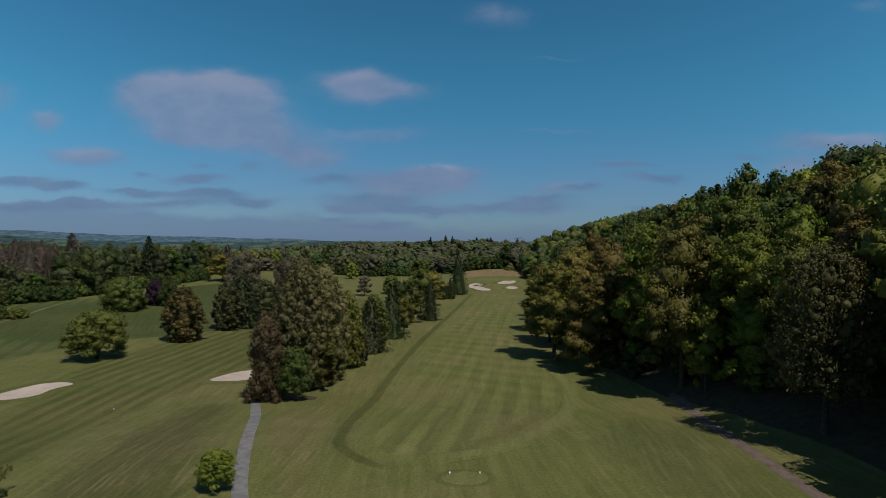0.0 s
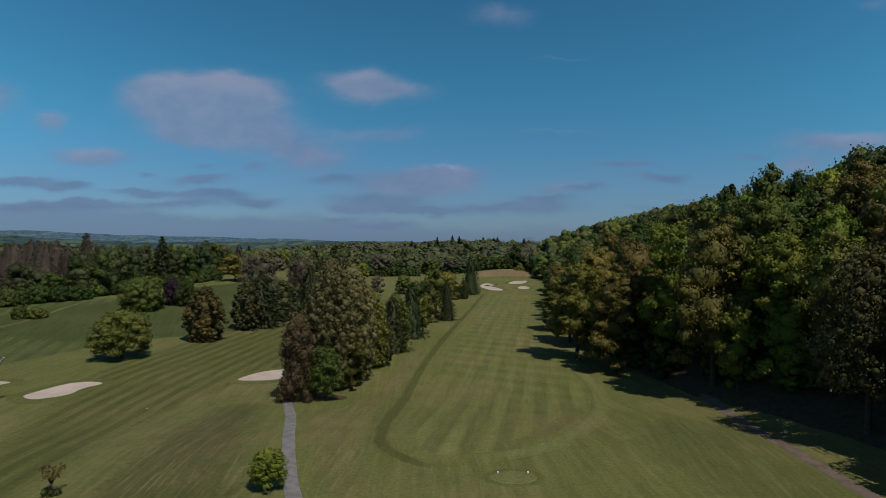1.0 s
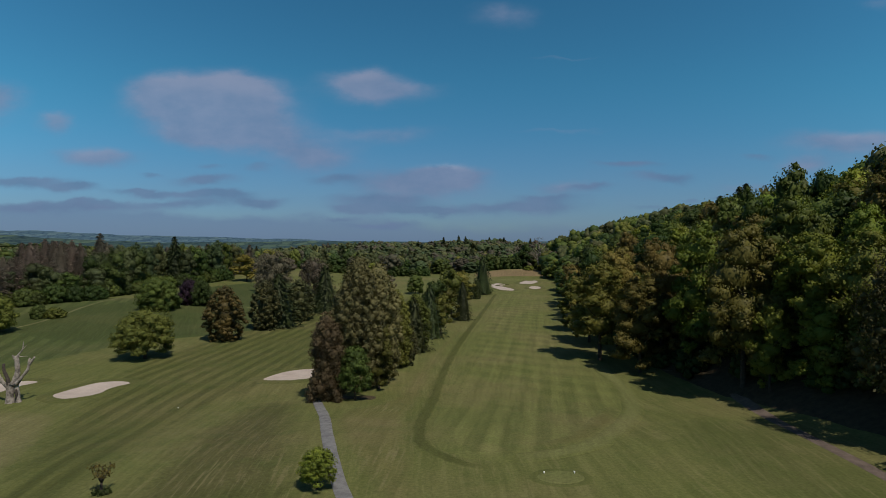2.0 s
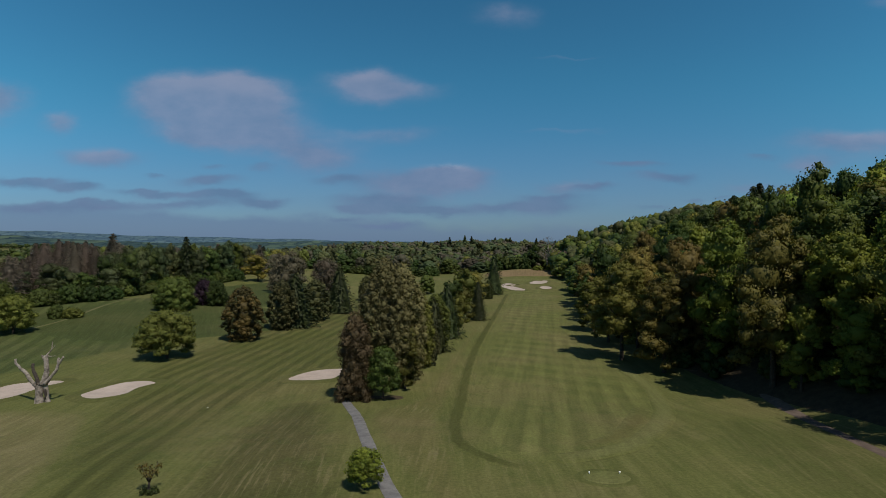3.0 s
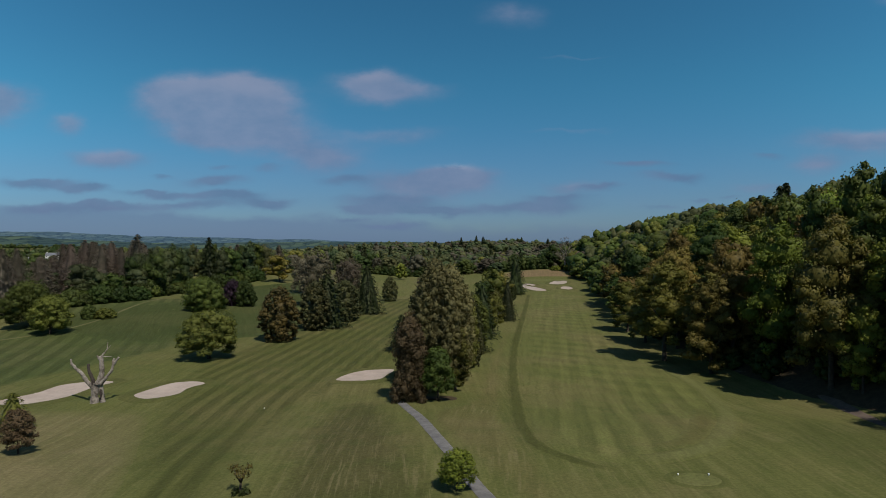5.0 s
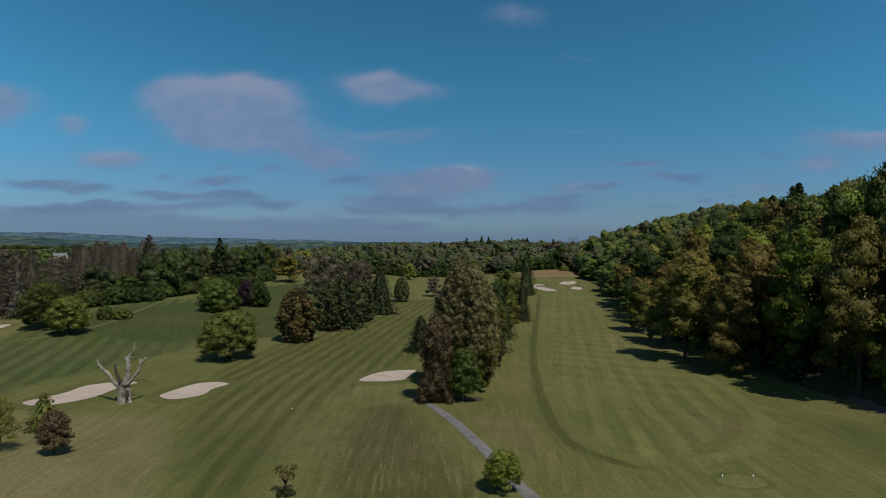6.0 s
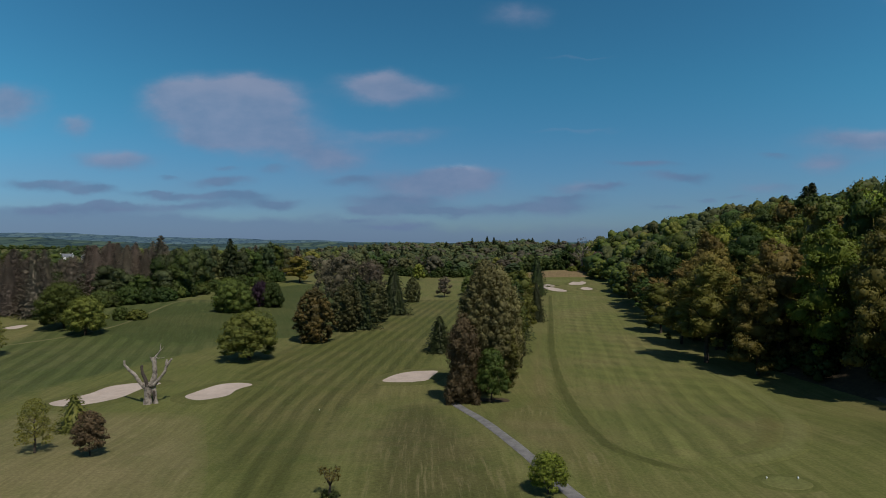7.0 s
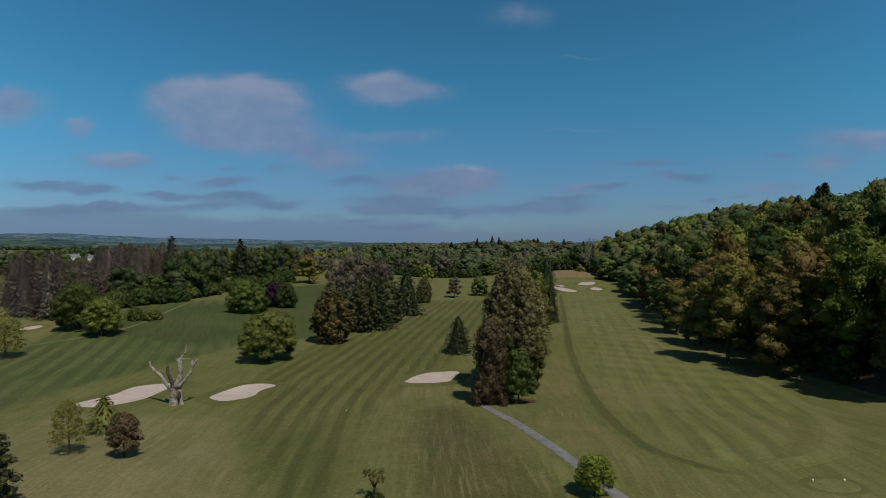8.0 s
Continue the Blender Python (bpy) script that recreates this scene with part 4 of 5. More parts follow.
# trees standing singly on the left-hand holes
plant("sycamore_tree", "round", -90.2, 157.2, 12.8, 16.8, "moss", "spreading olive-green tree with several stems on the fairway")
plant("cypress_tree", "cypress", -79.6, 185.5, 17.2, 13.6, "gold_needle", "dense egg-shaped golden-bronze conifer reaching the grass", "row of conifers")
plant("cypress_tree", "cypress", -73.6, 208.0, 17.4, 12.2, "bronze_needle", "dense bronze and green conifer in a row", "row of conifers")
plant("cypress_tree", "spruce", -70.6, 214.0, 19.6, 11.0, "needle", "dark green conifer in a row", "row of conifers")
plant("cypress_tree", "cypress", -67.4, 231.5, 16.2, 13.2, "bronze_needle", "dense bronze and green conifer in a row", "row of conifers")
plant("spruce_tree", "spruce", -62.6, 257.0, 20.6, 10.6, "needle", "tall dark green spruce in a row", "row of conifers")
plant("spruce_tree", "cypress", -58.5, 312.0, 13.4, 9.2, "bronze_needle", "small brown-green conifer in a row", "row of conifers")
plant("laurel_tree", "dome", -124.0, 235.5, 12.6, 17.4, "mid", "broad dark green round tree touching the grass")
plant("copper_beech", "dome", -118.5, 250.0, 10.5, 9.0, "purple", "small deep purple tree beside a green one")
plant("holm_oak", "dome", -113.4, 250.5, 10.4, 10.0, "deep", "round green tree beside a purple one")
plant("chestnut_tree", "round", -171.5, 203.0, 17.0, 18.0, "mid", "broad fresh green tree over a shaded trunk", sink=0.8)
plant("chestnut_tree", "round", -157.5, 192.6, 12.6, 13.6, "olive", "rounded tree with a short dark trunk and rusty top")
plant("lime_tree", "airy", -165.0, 160.5, 12.0, 10.5, "olive", "thin-leaved green tree at the field edge")
plant("birch_tree", "airy", -95.5, 84.3, 7.8, 5.0, "olive", "young thin-leaved birch on the rough grass", "young trees")
plant("young_spruce", "small_spruce", -98.9, 98.3, 6.2, 4.2, "olive", "small yellow-green conifer near a bunker", "young trees")
plant("young_copper_tree", "small", -86.6, 83.0, 6.4, 4.8, "copper", "young copper-leaved tree on the rough grass", "young trees")
plant("yew_tree", "cypress", -92.3, 63.5, 10.6, 8.4, "bronze_needle", "dense bronze conical conifer on the rough grass")
plant("young_maple", "small", -24.6, 64.6, 4.5, 4.5, "lime", "small round fresh green tree beside the cart path")
plant("conical_spruce", "spruce", -39.8, 169.6, 10.4, 7.0, "needle", "small conical dark spruce on the fairway")
plant("field_tree", "broad_mid", -42.7, 342.0, 12.0, 10.4, "twig", "grey-brown thin tree on the far fairway")
plant("field_tree", "broad_far", -28.0, 352.0, 11.0, 11.0, "mid", "green tree on the far fairway")
plant("autumn_tree", "broad_mid", -134.1, 370.0, 17.0, 19.0, "gold", "spreading golden-orange tree on a clear trunk")
plant("field_tree", "broad_far", -64.2, 440.0, 12.0, 11.0, "bright", "fresh green tree on the far grass")
for x, y, h, width, what in ((-86, 266, 25.0, 20, "big "), (-81, 318, 20.0, 16, ""), (-84, 338, 20.0, 20, ""), (-106, 318, 20.0, 17, "")):
    plant("bare_oak", "twiggy", x, y, h, width, "twig", what + "grey-brown tree barely in leaf", "grey-brown oaks")

# the belt of trees between the two holes
plant("copper_tree", "brown", -33.4, 114.2, 16.2, 8.0, "brown", "dense dark red-brown tree at the end of the belt", "tree belt")
plant("alder_tree", "small", -28.0, 114.2, 10.4, 6.8, "mid", "small fresh green tree in front of taller ones", "tree belt")
plant("poplar_tree", "poplar", -28.8, 124.5, 27.5, 10.5, "poplar", "tall dense bronze-leaved poplar", "tree belt")
plant("poplar_tree", "poplar", -25.6, 131.5, 26.0, 10.5, "poplar", "tall dense bronze-leaved poplar", "tree belt")
plant("poplar_tree", "poplar", -22.6, 146.0, 19.0, 8.0, "moss", "dense poplar with olive leaves", "tree belt")
plant("belt_tree", "broad_near", -24.6, 125.0, 13.0, 7.6, "moss", "rounded green tree in the tree belt", "tree belt")
plant("belt_tree", "cypress", -20.6, 149.0, 12.5, 6.2, "bronze_needle", "bronze-green conifer in the tree belt", "tree belt")
plant("belt_tree", "spruce", -19.6, 168.0, 15.5, 7.6, "needle", "dark conical tree in the tree belt", "tree belt")
plant("belt_tree", "poplar", -19.0, 172.0, 16.0, 8.0, "moss", "olive green tree in the tree belt", "tree belt")
plant("belt_tree", "spruce", -15.6, 193.0, 17.0, 8.2, "needle", "dark conifer in the tree belt", "tree belt")
plant("belt_tree", "broad_mid", -12.0, 199.0, 13.5, 9.6, "moss", "yellow-green tree in the tree belt", "tree belt")
plant("belt_tree", "broad_mid", -10.0, 228.0, 14.0, 11.0, "moss", "yellow-green tree in the tree belt", "tree belt")
plant("belt_tree", "broad_mid", -14.0, 222.0, 17.0, 11.0, "deep", "green tree in the tree belt", "tree belt")
plant("belt_tree", "spruce", -3.6, 236.0, 15.5, 6.2, "needle", "slim dark conifer in the tree belt", "tree belt")
plant("belt_tree", "broad_mid", -8.0, 256.0, 20.0, 14.0, "moss", "rounded olive tree in the tree belt", "tree belt")
plant("belt_tree", "broad_mid", -3.0, 290.0, 17.0, 14.0, "olive", "rounded olive tree in the tree belt", "tree belt")
plant("belt_tree", "cypress", 2.0, 321.0, 10.0, 6.0, "needle", "dark yew in the tree belt", "tree belt")
plant("belt_tree", "cypress", 6.5, 323.0, 10.5, 6.0, "needle", "dark yew in the tree belt", "tree belt")
plant("belt_tree", "spruce", 11.5, 350.0, 23.5, 9.5, "needle", "tall dark spruce at the end of the belt", "tree belt")

# the wooded hill
WOOD = []


def wood(x, y, h, width, leaves, key="broad_near", what=""):
    WOOD.append((x, y))
    tones = {"lime": "lime-green", "amber": "amber-green", "poplar": "olive-bronze", "deep": "deep green", "mid": "green", "bright": "fresh light green", "olive": "olive-green", "bronze": "bronze-leaved", "gold": "golden-green", "larch": "grey-brown half-bare", "twig": "grey-brown half-bare", "needle": "dark needled", "brown": "red-brown"}
    kind_of = "conifer" if "spruce" in key else "broadleaved tree"
    plant("conifer" if "spruce" in key else "woodland_tree", key, x, y, h, width, leaves, what or f"{tones[leaves]} {kind_of} on the wooded hill", "woodland trees", 0.3)


def wood_to(x, y, top, width, leaves, key="broad_near", what=""):
    """A woodland tree whose crown reaches the level top."""
    wood(x, y, top - ground_z(x, y) + 0.3, width, leaves, key, what)


wood(50.3, 78.0, 25.5, 15.0, "dusk", "thin_edge", "bronze-leaved tree with a clear pale trunk beside the track")
wood_to(46.0, 113.0, 31.0, 17.5, "bronze")
wood_to(45.0, 130.5, 31.0, 18.0, "bright")
wood_to(41.5, 143.0, 28.0, 16.5, "bronze")
wood_to(39.0, 171.0, 26.5, 15.5, "amber", "broad_high")
wood_to(30.0, 156.0, 22.4, 17.0, "olive", "broad_high")
wood_to(35.5, 140.5, 18.5, 14.0, "amber")
wood_to(57.0, 114.0, 35.0, 18.0, "mid")
wood_to(54.5, 103.5, 29.0, 14.5, "bright")
wood_to(51.5, 97.5, 17.0, 9.0, "bright")
wood_to(47.5, 106.5, 16.0, 8.0, "bright")
wood_to(63.5, 105.0, 34.0, 14.0, "bright")
wood_to(78.0, 117.0, 43.0, 18.0, "bronze")
wood_to(56.0, 188.0, 33.0, 17.0, "deep")
wood_to(78.0, 154.0, 46.0, 14.5, "mid", "broad_mid")
wood_to(89.0, 158.0, 46.5, 11.5, "deep", "broad_mid")
wood_to(72.0, 160.0, 41.0, 12.0, "mid", "broad_mid")
wood(34.0, 184.0, 20.0, 14.0, "amber")
wood(35.0, 206.0, 18.0, 14.0, "olive")
wood(62.0, 78.0, 28.0, 17.0, "olive", "broad_mid")
wood(66.0, 60.0, 27.0, 17.0, "mid", "broad_mid")
wood(55.8, 65.0, 25.0, 14.0, "olive", "broad_mid")
wood(53.0, 57.0, 24.0, 15.0, "mid", "broad_mid")
wood(60.0, 71.0, 26.0, 15.0, "mid", "broad_mid")
wood(55.0, 51.0, 24.0, 15.0, "mid", "broad_mid")
TONES = ["deep"] * 3 + ["mid"] * 5 + ["olive"] * 6 + ["bronze"] * 5 + ["amber"] * 2 + ["bright"] * 3 + ["twig"]
for x, y, h in ((113, 457, 28), (186, 536, 27), (191, 542, 30), (198, 545, 28), (128, 300, 31), (136, 296, 34), (141, 300, 35), (118, 318, 29)):
    wood(x, y, 0.88 * h, 11.0, "needle", "spire_spruce")
TONES_BACK = ["deep"] * 4 + ["mid"] * 7 + ["olive"] * 5 + ["bronze"] * 2 + ["bright"] * 2
DEEP_WOOD = []
y = 34.0
while y < 620:
    gap = 9.5 if y < 300 else 12.5
    d = 4.5 if y > 218 else 11.0 if y > 128 else 13.0 if y > 76 else 13.0
    while d < (110 if y < 150 else 175):
        px, py = wood_edge(y) + d + DICE.uniform(-2.5, 2.5), y + DICE.uniform(-3.5, 3.5)
        if min((px - a) ** 2 + (py - b) ** 2 for a, b in WOOD) > (0.72 * gap) ** 2:
            key = "broad_far" if (y > 330 or px > 0.76 * py + 14) else "broad_near" if (y < 215 and d < 26) else "broad_mid"
            h = DICE.uniform(18, 28) * (0.8 if d < 8 else 1.0) * (0.85 if y > 300 else 1.0)
            tone = (TONES if y < 230 and d < 40 else TONES_BACK)[int(DICE.integers(1000)) % (len(TONES) if y < 230 and d < 40 else len(TONES_BACK))]
            wide = gap * DICE.uniform(1.35, 1.75)
            if y > 320 or d > 75:
                WOOD.append((px, py))
                tone = {"olive": "far_olive", "bright": "far_olive", "bronze": "olive"}.get(tone, tone)
                DEEP_WOOD.append(("broad_far" if y < 430 and d < 60 else "broad_tiny" if y > 450 or d > 120 or px > 0.76 * py + 14 else "broad_low", px, py, h, wide, tone))
            else:
                wood(px, py, h, wide, tone, key)
        d += gap * DICE.uniform(0.9, 1.15)
    y += gap

for i in range(44):
    yy = 84 + 3.0 * i
    xx = wood_edge(yy) + (12.0 if yy < 128 else 6.0) + DICE.uniform(-1.5, 5)
    plant("shrub", "bush_far", xx, yy, DICE.uniform(3, 6.5), DICE.uniform(6, 9), "deep", "dark holly shrub under the woodland edge", "undergrowth", 0.3, "shrub")

joined("hill_woods", DEEP_WOOD, "mixed green and bronze woodland covering the upper hill", "woods")

# the wood across the left-hand field
LEFT_WOOD = []


def far_tree(key, x, y, h, width, leaves, label, group, name="woodland_tree", space=0.0):
    if space and any((x - a) ** 2 + (y - b) ** 2 < space * space for a, b in LEFT_WOOD):
        return
    LEFT_WOOD.append((x, y))
    plant(name, key, x, y, h, width, leaves, label, group, 0.3)


far_tree("spruce_far", -198, 322, 31, 10, "larch", "tall brown-green spruce above the wood", "conifers", "spruce_tree")
far_tree("spruce_far", -171, 352, 29, 9.5, "needle", "tall dark green spruce above the wood", "conifers", "spruce_tree")
for x, y, h in ((-196, 222, 26), (-203, 231, 25), (-209, 226, 24), (-191, 236, 22), (-216, 238, 25), (-224, 247, 22), (-233, 251, 21), (-221, 263, 24)):
    far_tree("larch_near", x, y, h, 9.5, "larch", "tall grey-brown larch, twiggy and half bare", "larches", "larch_tree")
for x, y, h in ((-222, 296, 26), (-214, 290, 25), (-207, 297, 27), (-200, 292, 25), (-226, 308, 26), (-217, 306, 28), (-209, 309, 26), (-202, 304, 27), (-195, 301, 24)):
    far_tree("larch_near", x, y, h, 10.0, "larch", "tall red-brown larch, half bare, above the wood", "larches", "larch_tree")
for i in range(64):
    yy = DICE.uniform(325, 400)
    lean = DICE.uniform(-0.80, -0.55)
    far_tree("larch", lean * yy - 15, yy, DICE.uniform(22, 27) if lean > -0.68 else DICE.uniform(12, 17), 9, "larch", "grey-brown larch in the wood", "larches", "larch_tree", 7.5)
for i in range(14):
    far_tree("larch", DICE.uniform(-190, -140), DICE.uniform(392, 440), DICE.uniform(17, 22), 10, "larch", "grey-brown larch in the wood", "larches", "larch_tree", 8)
for i in range(90):
    yy = DICE.uniform(258, 420)
    xx = -164 - DICE.uniform(0, 27) - max(0.0, 290 - yy) * 0.35 + max(0.0, yy - 330) * 0.22
    top = DICE.uniform(20, 25) if yy > 280 else DICE.uniform(12, 17)
    far_tree("broad_mid", xx, yy, top, DICE.uniform(11, 15), ["deep", "far_green", "mid", "far_green", "far_olive"][i % 5], "green tree in the wood across the field", "wood across the field", space=8)
for i in range(26):
    yy = DICE.uniform(255, 300)
    far_tree("broad_mid", -200 - DICE.uniform(0, 40), yy, DICE.uniform(10, 14), DICE.uniform(10, 14), ["far_brown", "far_green", "deep"][i % 3], "low green tree in front of the larches", "wood across the field", space=8)
for i in range(46):
    yy = 232 + i * 3.4
    xx = -168 - max(0.0, 262 - yy) * 0.9 + max(0.0, yy - 320) * 0.28 + DICE.uniform(-5, 3)
    plant("shrub", "bush", xx, yy, DICE.uniform(4, 8), DICE.uniform(7, 11), ["deep", "deep", "mid"][i % 3], "rounded green shrub along the wood's edge", "shrubs at the wood's edge", 0.2, "shrub")
plant("shrub", "bush", -160.0, 217.5, 5.0, 6.0, "deep", "dark green rounded shrub in the field", "", 0.2, "shrub")
plant("shrub", "bush", -154.5, 218.5, 3.6, 8.0, "olive", "low olive shrub in the field", "", 0.2, "shrub")

# scattered woods beyond
DISTANT = []
for i in range(2300):
    yy = DICE.uniform(400, 830)
    xx = DICE.uniform(-0.92 * yy, 0.13 * yy)
    if -125 < xx < -20 and yy < 488 or xx > -20 and yy < 497 or yy < 460 and xx > -150:
        continue
    if xx + 38 < -0.60 * yy and (yy > 520 or DICE.uniform() < 0.7):
        continue
    tone = ["far_olive", "far_green", "far_olive", "far_brown", "olive", "deep", "far_green", "far_green", "mid", "far_brown", "deep"][int(DICE.integers(11))]
    near = yy < 540
    if any((xx - a) ** 2 + (yy - b) ** 2 < (12.5 if near else 11.0) ** 2 for a, b in LEFT_WOOD):
        continue
    h, wide = DICE.uniform(9, 19), DICE.uniform(10, 19)
    if near:
        far_tree("broad_far", xx, yy, h, wide, tone, "rounded tree in the distant woods", "distant woods", "distant_tree")
        continue
    LEFT_WOOD.append((xx, yy))
    spire_here = DICE.uniform() < 0.03
    DISTANT.append(("spruce_far", xx, yy, DICE.uniform(18, 25), 8, "needle") if spire_here else ("broad_tiny" if yy > 660 else "broad_low", xx, yy, h, wide, tone))
joined("distant_woods", DISTANT, "rolling distant woods of mixed green trees", "woods")
broad_shapes("ash", 26, 9.5, 9.0, 60, 520, 0.38, 1, 0.12, seed=23, squash=0.8, pad=(0.12, 0.24))
RNG = np.random.default_rng(5)
SHAPES["ash"][3][0] = trunk_mesh("trunk", RNG, 26, 0.75, 0.28, 14, 9.0, 2)
SHAPES["ash"][3][0].materials[0] = DEADWOOD
plant("ash_tree", "ash", 67, 490, 27, 19, "twig", "tall grey ash with pale bare limbs behind the green", "trees behind the green", 0.3)
for x, y, h, tone in ((57, 503, 22, "deep"), (84, 505, 23, "mid"), (92, 498, 22, "deep"), (66, 520, 18, "olive"), (78, 482, 16, "larch")):
    plant("ash_tree", "twiggy" if tone == "twig" else "broad_mid", x, y, h, 15, tone, "spreading tree behind the putting green", "trees behind the green", 0.3)
for i in range(16):
    plant("shrub", "bush_far", -118 + 6.2 * i + DICE.uniform(-1, 1), 482 + DICE.uniform(-2, 2), DICE.uniform(5, 8), DICE.uniform(8, 11), "deep", "dark rounded shrub along the far lawn", "shrubs along the far lawn", 0.2, "shrub")
for i in range(8):
    plant("shrub", "bush_far", 12 + 5.5 * i, 500 + DICE.uniform(-2, 2), DICE.uniform(7, 11), DICE.uniform(9, 12), "deep", "dark rounded shrub behind the bank", "shrubs behind the bank", 0.2, "shrub")
plant("shrub", "bush", 70, 489, 6, 11, "olive", "olive shrub on the bank behind the green", "", 0.2, "shrub")
plant("shrub", "bush", 58, 487, 4, 9, "bright", "low bright shrub on the bank behind the green", "", 0.2, "shrub")

# woods too far to tell apart
FAR = []
for i in range(1000):
    yy = DICE.uniform(830, 1330)
    xx = DICE.uniform(-0.95, 0.75) * yy
    if xx < -0.58 * yy or xx < -0.3 * yy and DICE.uniform() < 0.45:
        continue
    FAR.append(("broad_tiny", xx, yy, DICE.uniform(9, 16), DICE.uniform(10, 18), ["far_olive", "far_green", "far_olive", "far_brown", "far_green", "far_green", "far_olive"][i % 7]))
for i in range(330):
    yy = DICE.uniform(800, 1060)
    FAR.append(("broad_tiny", DICE.uniform(-0.16, 0.22) * yy, yy, DICE.uniform(10, 16), DICE.uniform(14, 22), ["far_olive", "far_green", "far_green", "far_brown"][i % 4]))
for row in range(11):
    # hedgerows over the far fields
    sx, sy, turn = DICE.uniform(-1000, -640), DICE.uniform(880, 1180), DICE.choice((0.15, 1.25)) + DICE.uniform(-0.2, 0.2)
    for i in range(15):
        FAR.append(("broad_tiny", sx + i * 11 * math.cos(turn), sy + i * 11 * math.sin(turn), DICE.uniform(4, 10), DICE.uniform(9, 14), ["deep", "far_green", "deep"][i % 3]))
for i in range(9):
    xx = DICE.normal(60, 60)
    FAR.append(("spruce_far", xx, 1000 + DICE.uniform(-30, 60), DICE.uniform(17, 24), 8, "needle"))
joined("far_woods", FAR, "distant mixed green woodland on rolling ground", "woods")

# ---- the distance ----


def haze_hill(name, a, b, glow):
    """Far hills: fields and hedges, with miles of air put in as muted blue-green and a faint glow."""
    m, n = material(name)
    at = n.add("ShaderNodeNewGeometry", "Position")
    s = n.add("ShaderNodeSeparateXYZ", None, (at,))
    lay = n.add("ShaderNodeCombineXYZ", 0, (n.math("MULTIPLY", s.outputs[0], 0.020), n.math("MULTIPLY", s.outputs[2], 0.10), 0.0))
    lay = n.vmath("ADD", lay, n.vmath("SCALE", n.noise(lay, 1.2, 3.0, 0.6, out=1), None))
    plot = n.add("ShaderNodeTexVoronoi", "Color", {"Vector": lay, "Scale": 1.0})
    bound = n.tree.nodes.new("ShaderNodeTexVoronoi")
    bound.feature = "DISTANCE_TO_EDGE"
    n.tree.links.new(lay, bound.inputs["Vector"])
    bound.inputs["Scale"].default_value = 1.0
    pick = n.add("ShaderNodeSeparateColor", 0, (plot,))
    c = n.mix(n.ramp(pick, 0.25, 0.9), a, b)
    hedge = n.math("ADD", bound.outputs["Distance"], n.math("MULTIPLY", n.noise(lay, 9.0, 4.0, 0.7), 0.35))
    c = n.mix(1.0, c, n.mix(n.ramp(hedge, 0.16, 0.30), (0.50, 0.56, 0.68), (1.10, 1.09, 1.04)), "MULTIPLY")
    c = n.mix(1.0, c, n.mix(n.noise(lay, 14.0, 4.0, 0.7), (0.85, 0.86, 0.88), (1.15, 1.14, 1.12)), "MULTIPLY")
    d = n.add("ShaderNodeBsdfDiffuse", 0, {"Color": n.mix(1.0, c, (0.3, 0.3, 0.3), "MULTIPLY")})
    # glow stands in for light scattered by the air in between
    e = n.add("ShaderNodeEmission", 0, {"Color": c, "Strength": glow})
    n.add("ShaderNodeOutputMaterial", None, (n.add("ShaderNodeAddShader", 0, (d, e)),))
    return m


def far_ridge(radius, heights, rough, mat, seed, label, depth=250.0):
    """A long hill at a distance: heights by bearing, as x over y, from the left to the right."""
    rows = [[], [], [], []]
    us, zs = [h[0] for h in heights], [h[1] for h in heights]
    n = 420
    for i in range(n + 1):
        u = us[0] + (us[-1] - us[0]) * i / n
        a = math.atan(u)
        z = float(np.interp(u, us, zs)) + rough * (noise.noise((u * 14, seed, 0)) + 0.5 * noise.noise((u * 45, seed, 2)) + 0.35 * abs(noise.noise((u * 160, seed, 4))))
        for k, (back, f) in enumerate(((0, -40), (0.35 * depth, 0.45 * z), (0.8 * depth, 0.86 * z), (depth, z))):
            r = radius + back
            rows[k].append((r * math.sin(a), r * math.cos(a), f))
    ob = part("backdrop", grid_mesh("backdrop", rows), mat)
    return tagged(ob, label, "hills", kind="structure")


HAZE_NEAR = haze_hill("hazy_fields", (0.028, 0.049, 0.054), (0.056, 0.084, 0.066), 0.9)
HAZE_FAR = haze_hill("haze_blue_hills", (0.042, 0.074, 0.102), (0.062, 0.098, 0.118), 1.0)
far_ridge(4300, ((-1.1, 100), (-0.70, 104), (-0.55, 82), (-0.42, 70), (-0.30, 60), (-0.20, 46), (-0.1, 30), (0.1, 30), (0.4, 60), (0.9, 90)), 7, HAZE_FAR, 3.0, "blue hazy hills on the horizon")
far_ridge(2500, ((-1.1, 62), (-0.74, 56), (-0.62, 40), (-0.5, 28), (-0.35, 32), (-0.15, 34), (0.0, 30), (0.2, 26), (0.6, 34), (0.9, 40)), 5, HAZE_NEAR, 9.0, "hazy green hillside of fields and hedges")


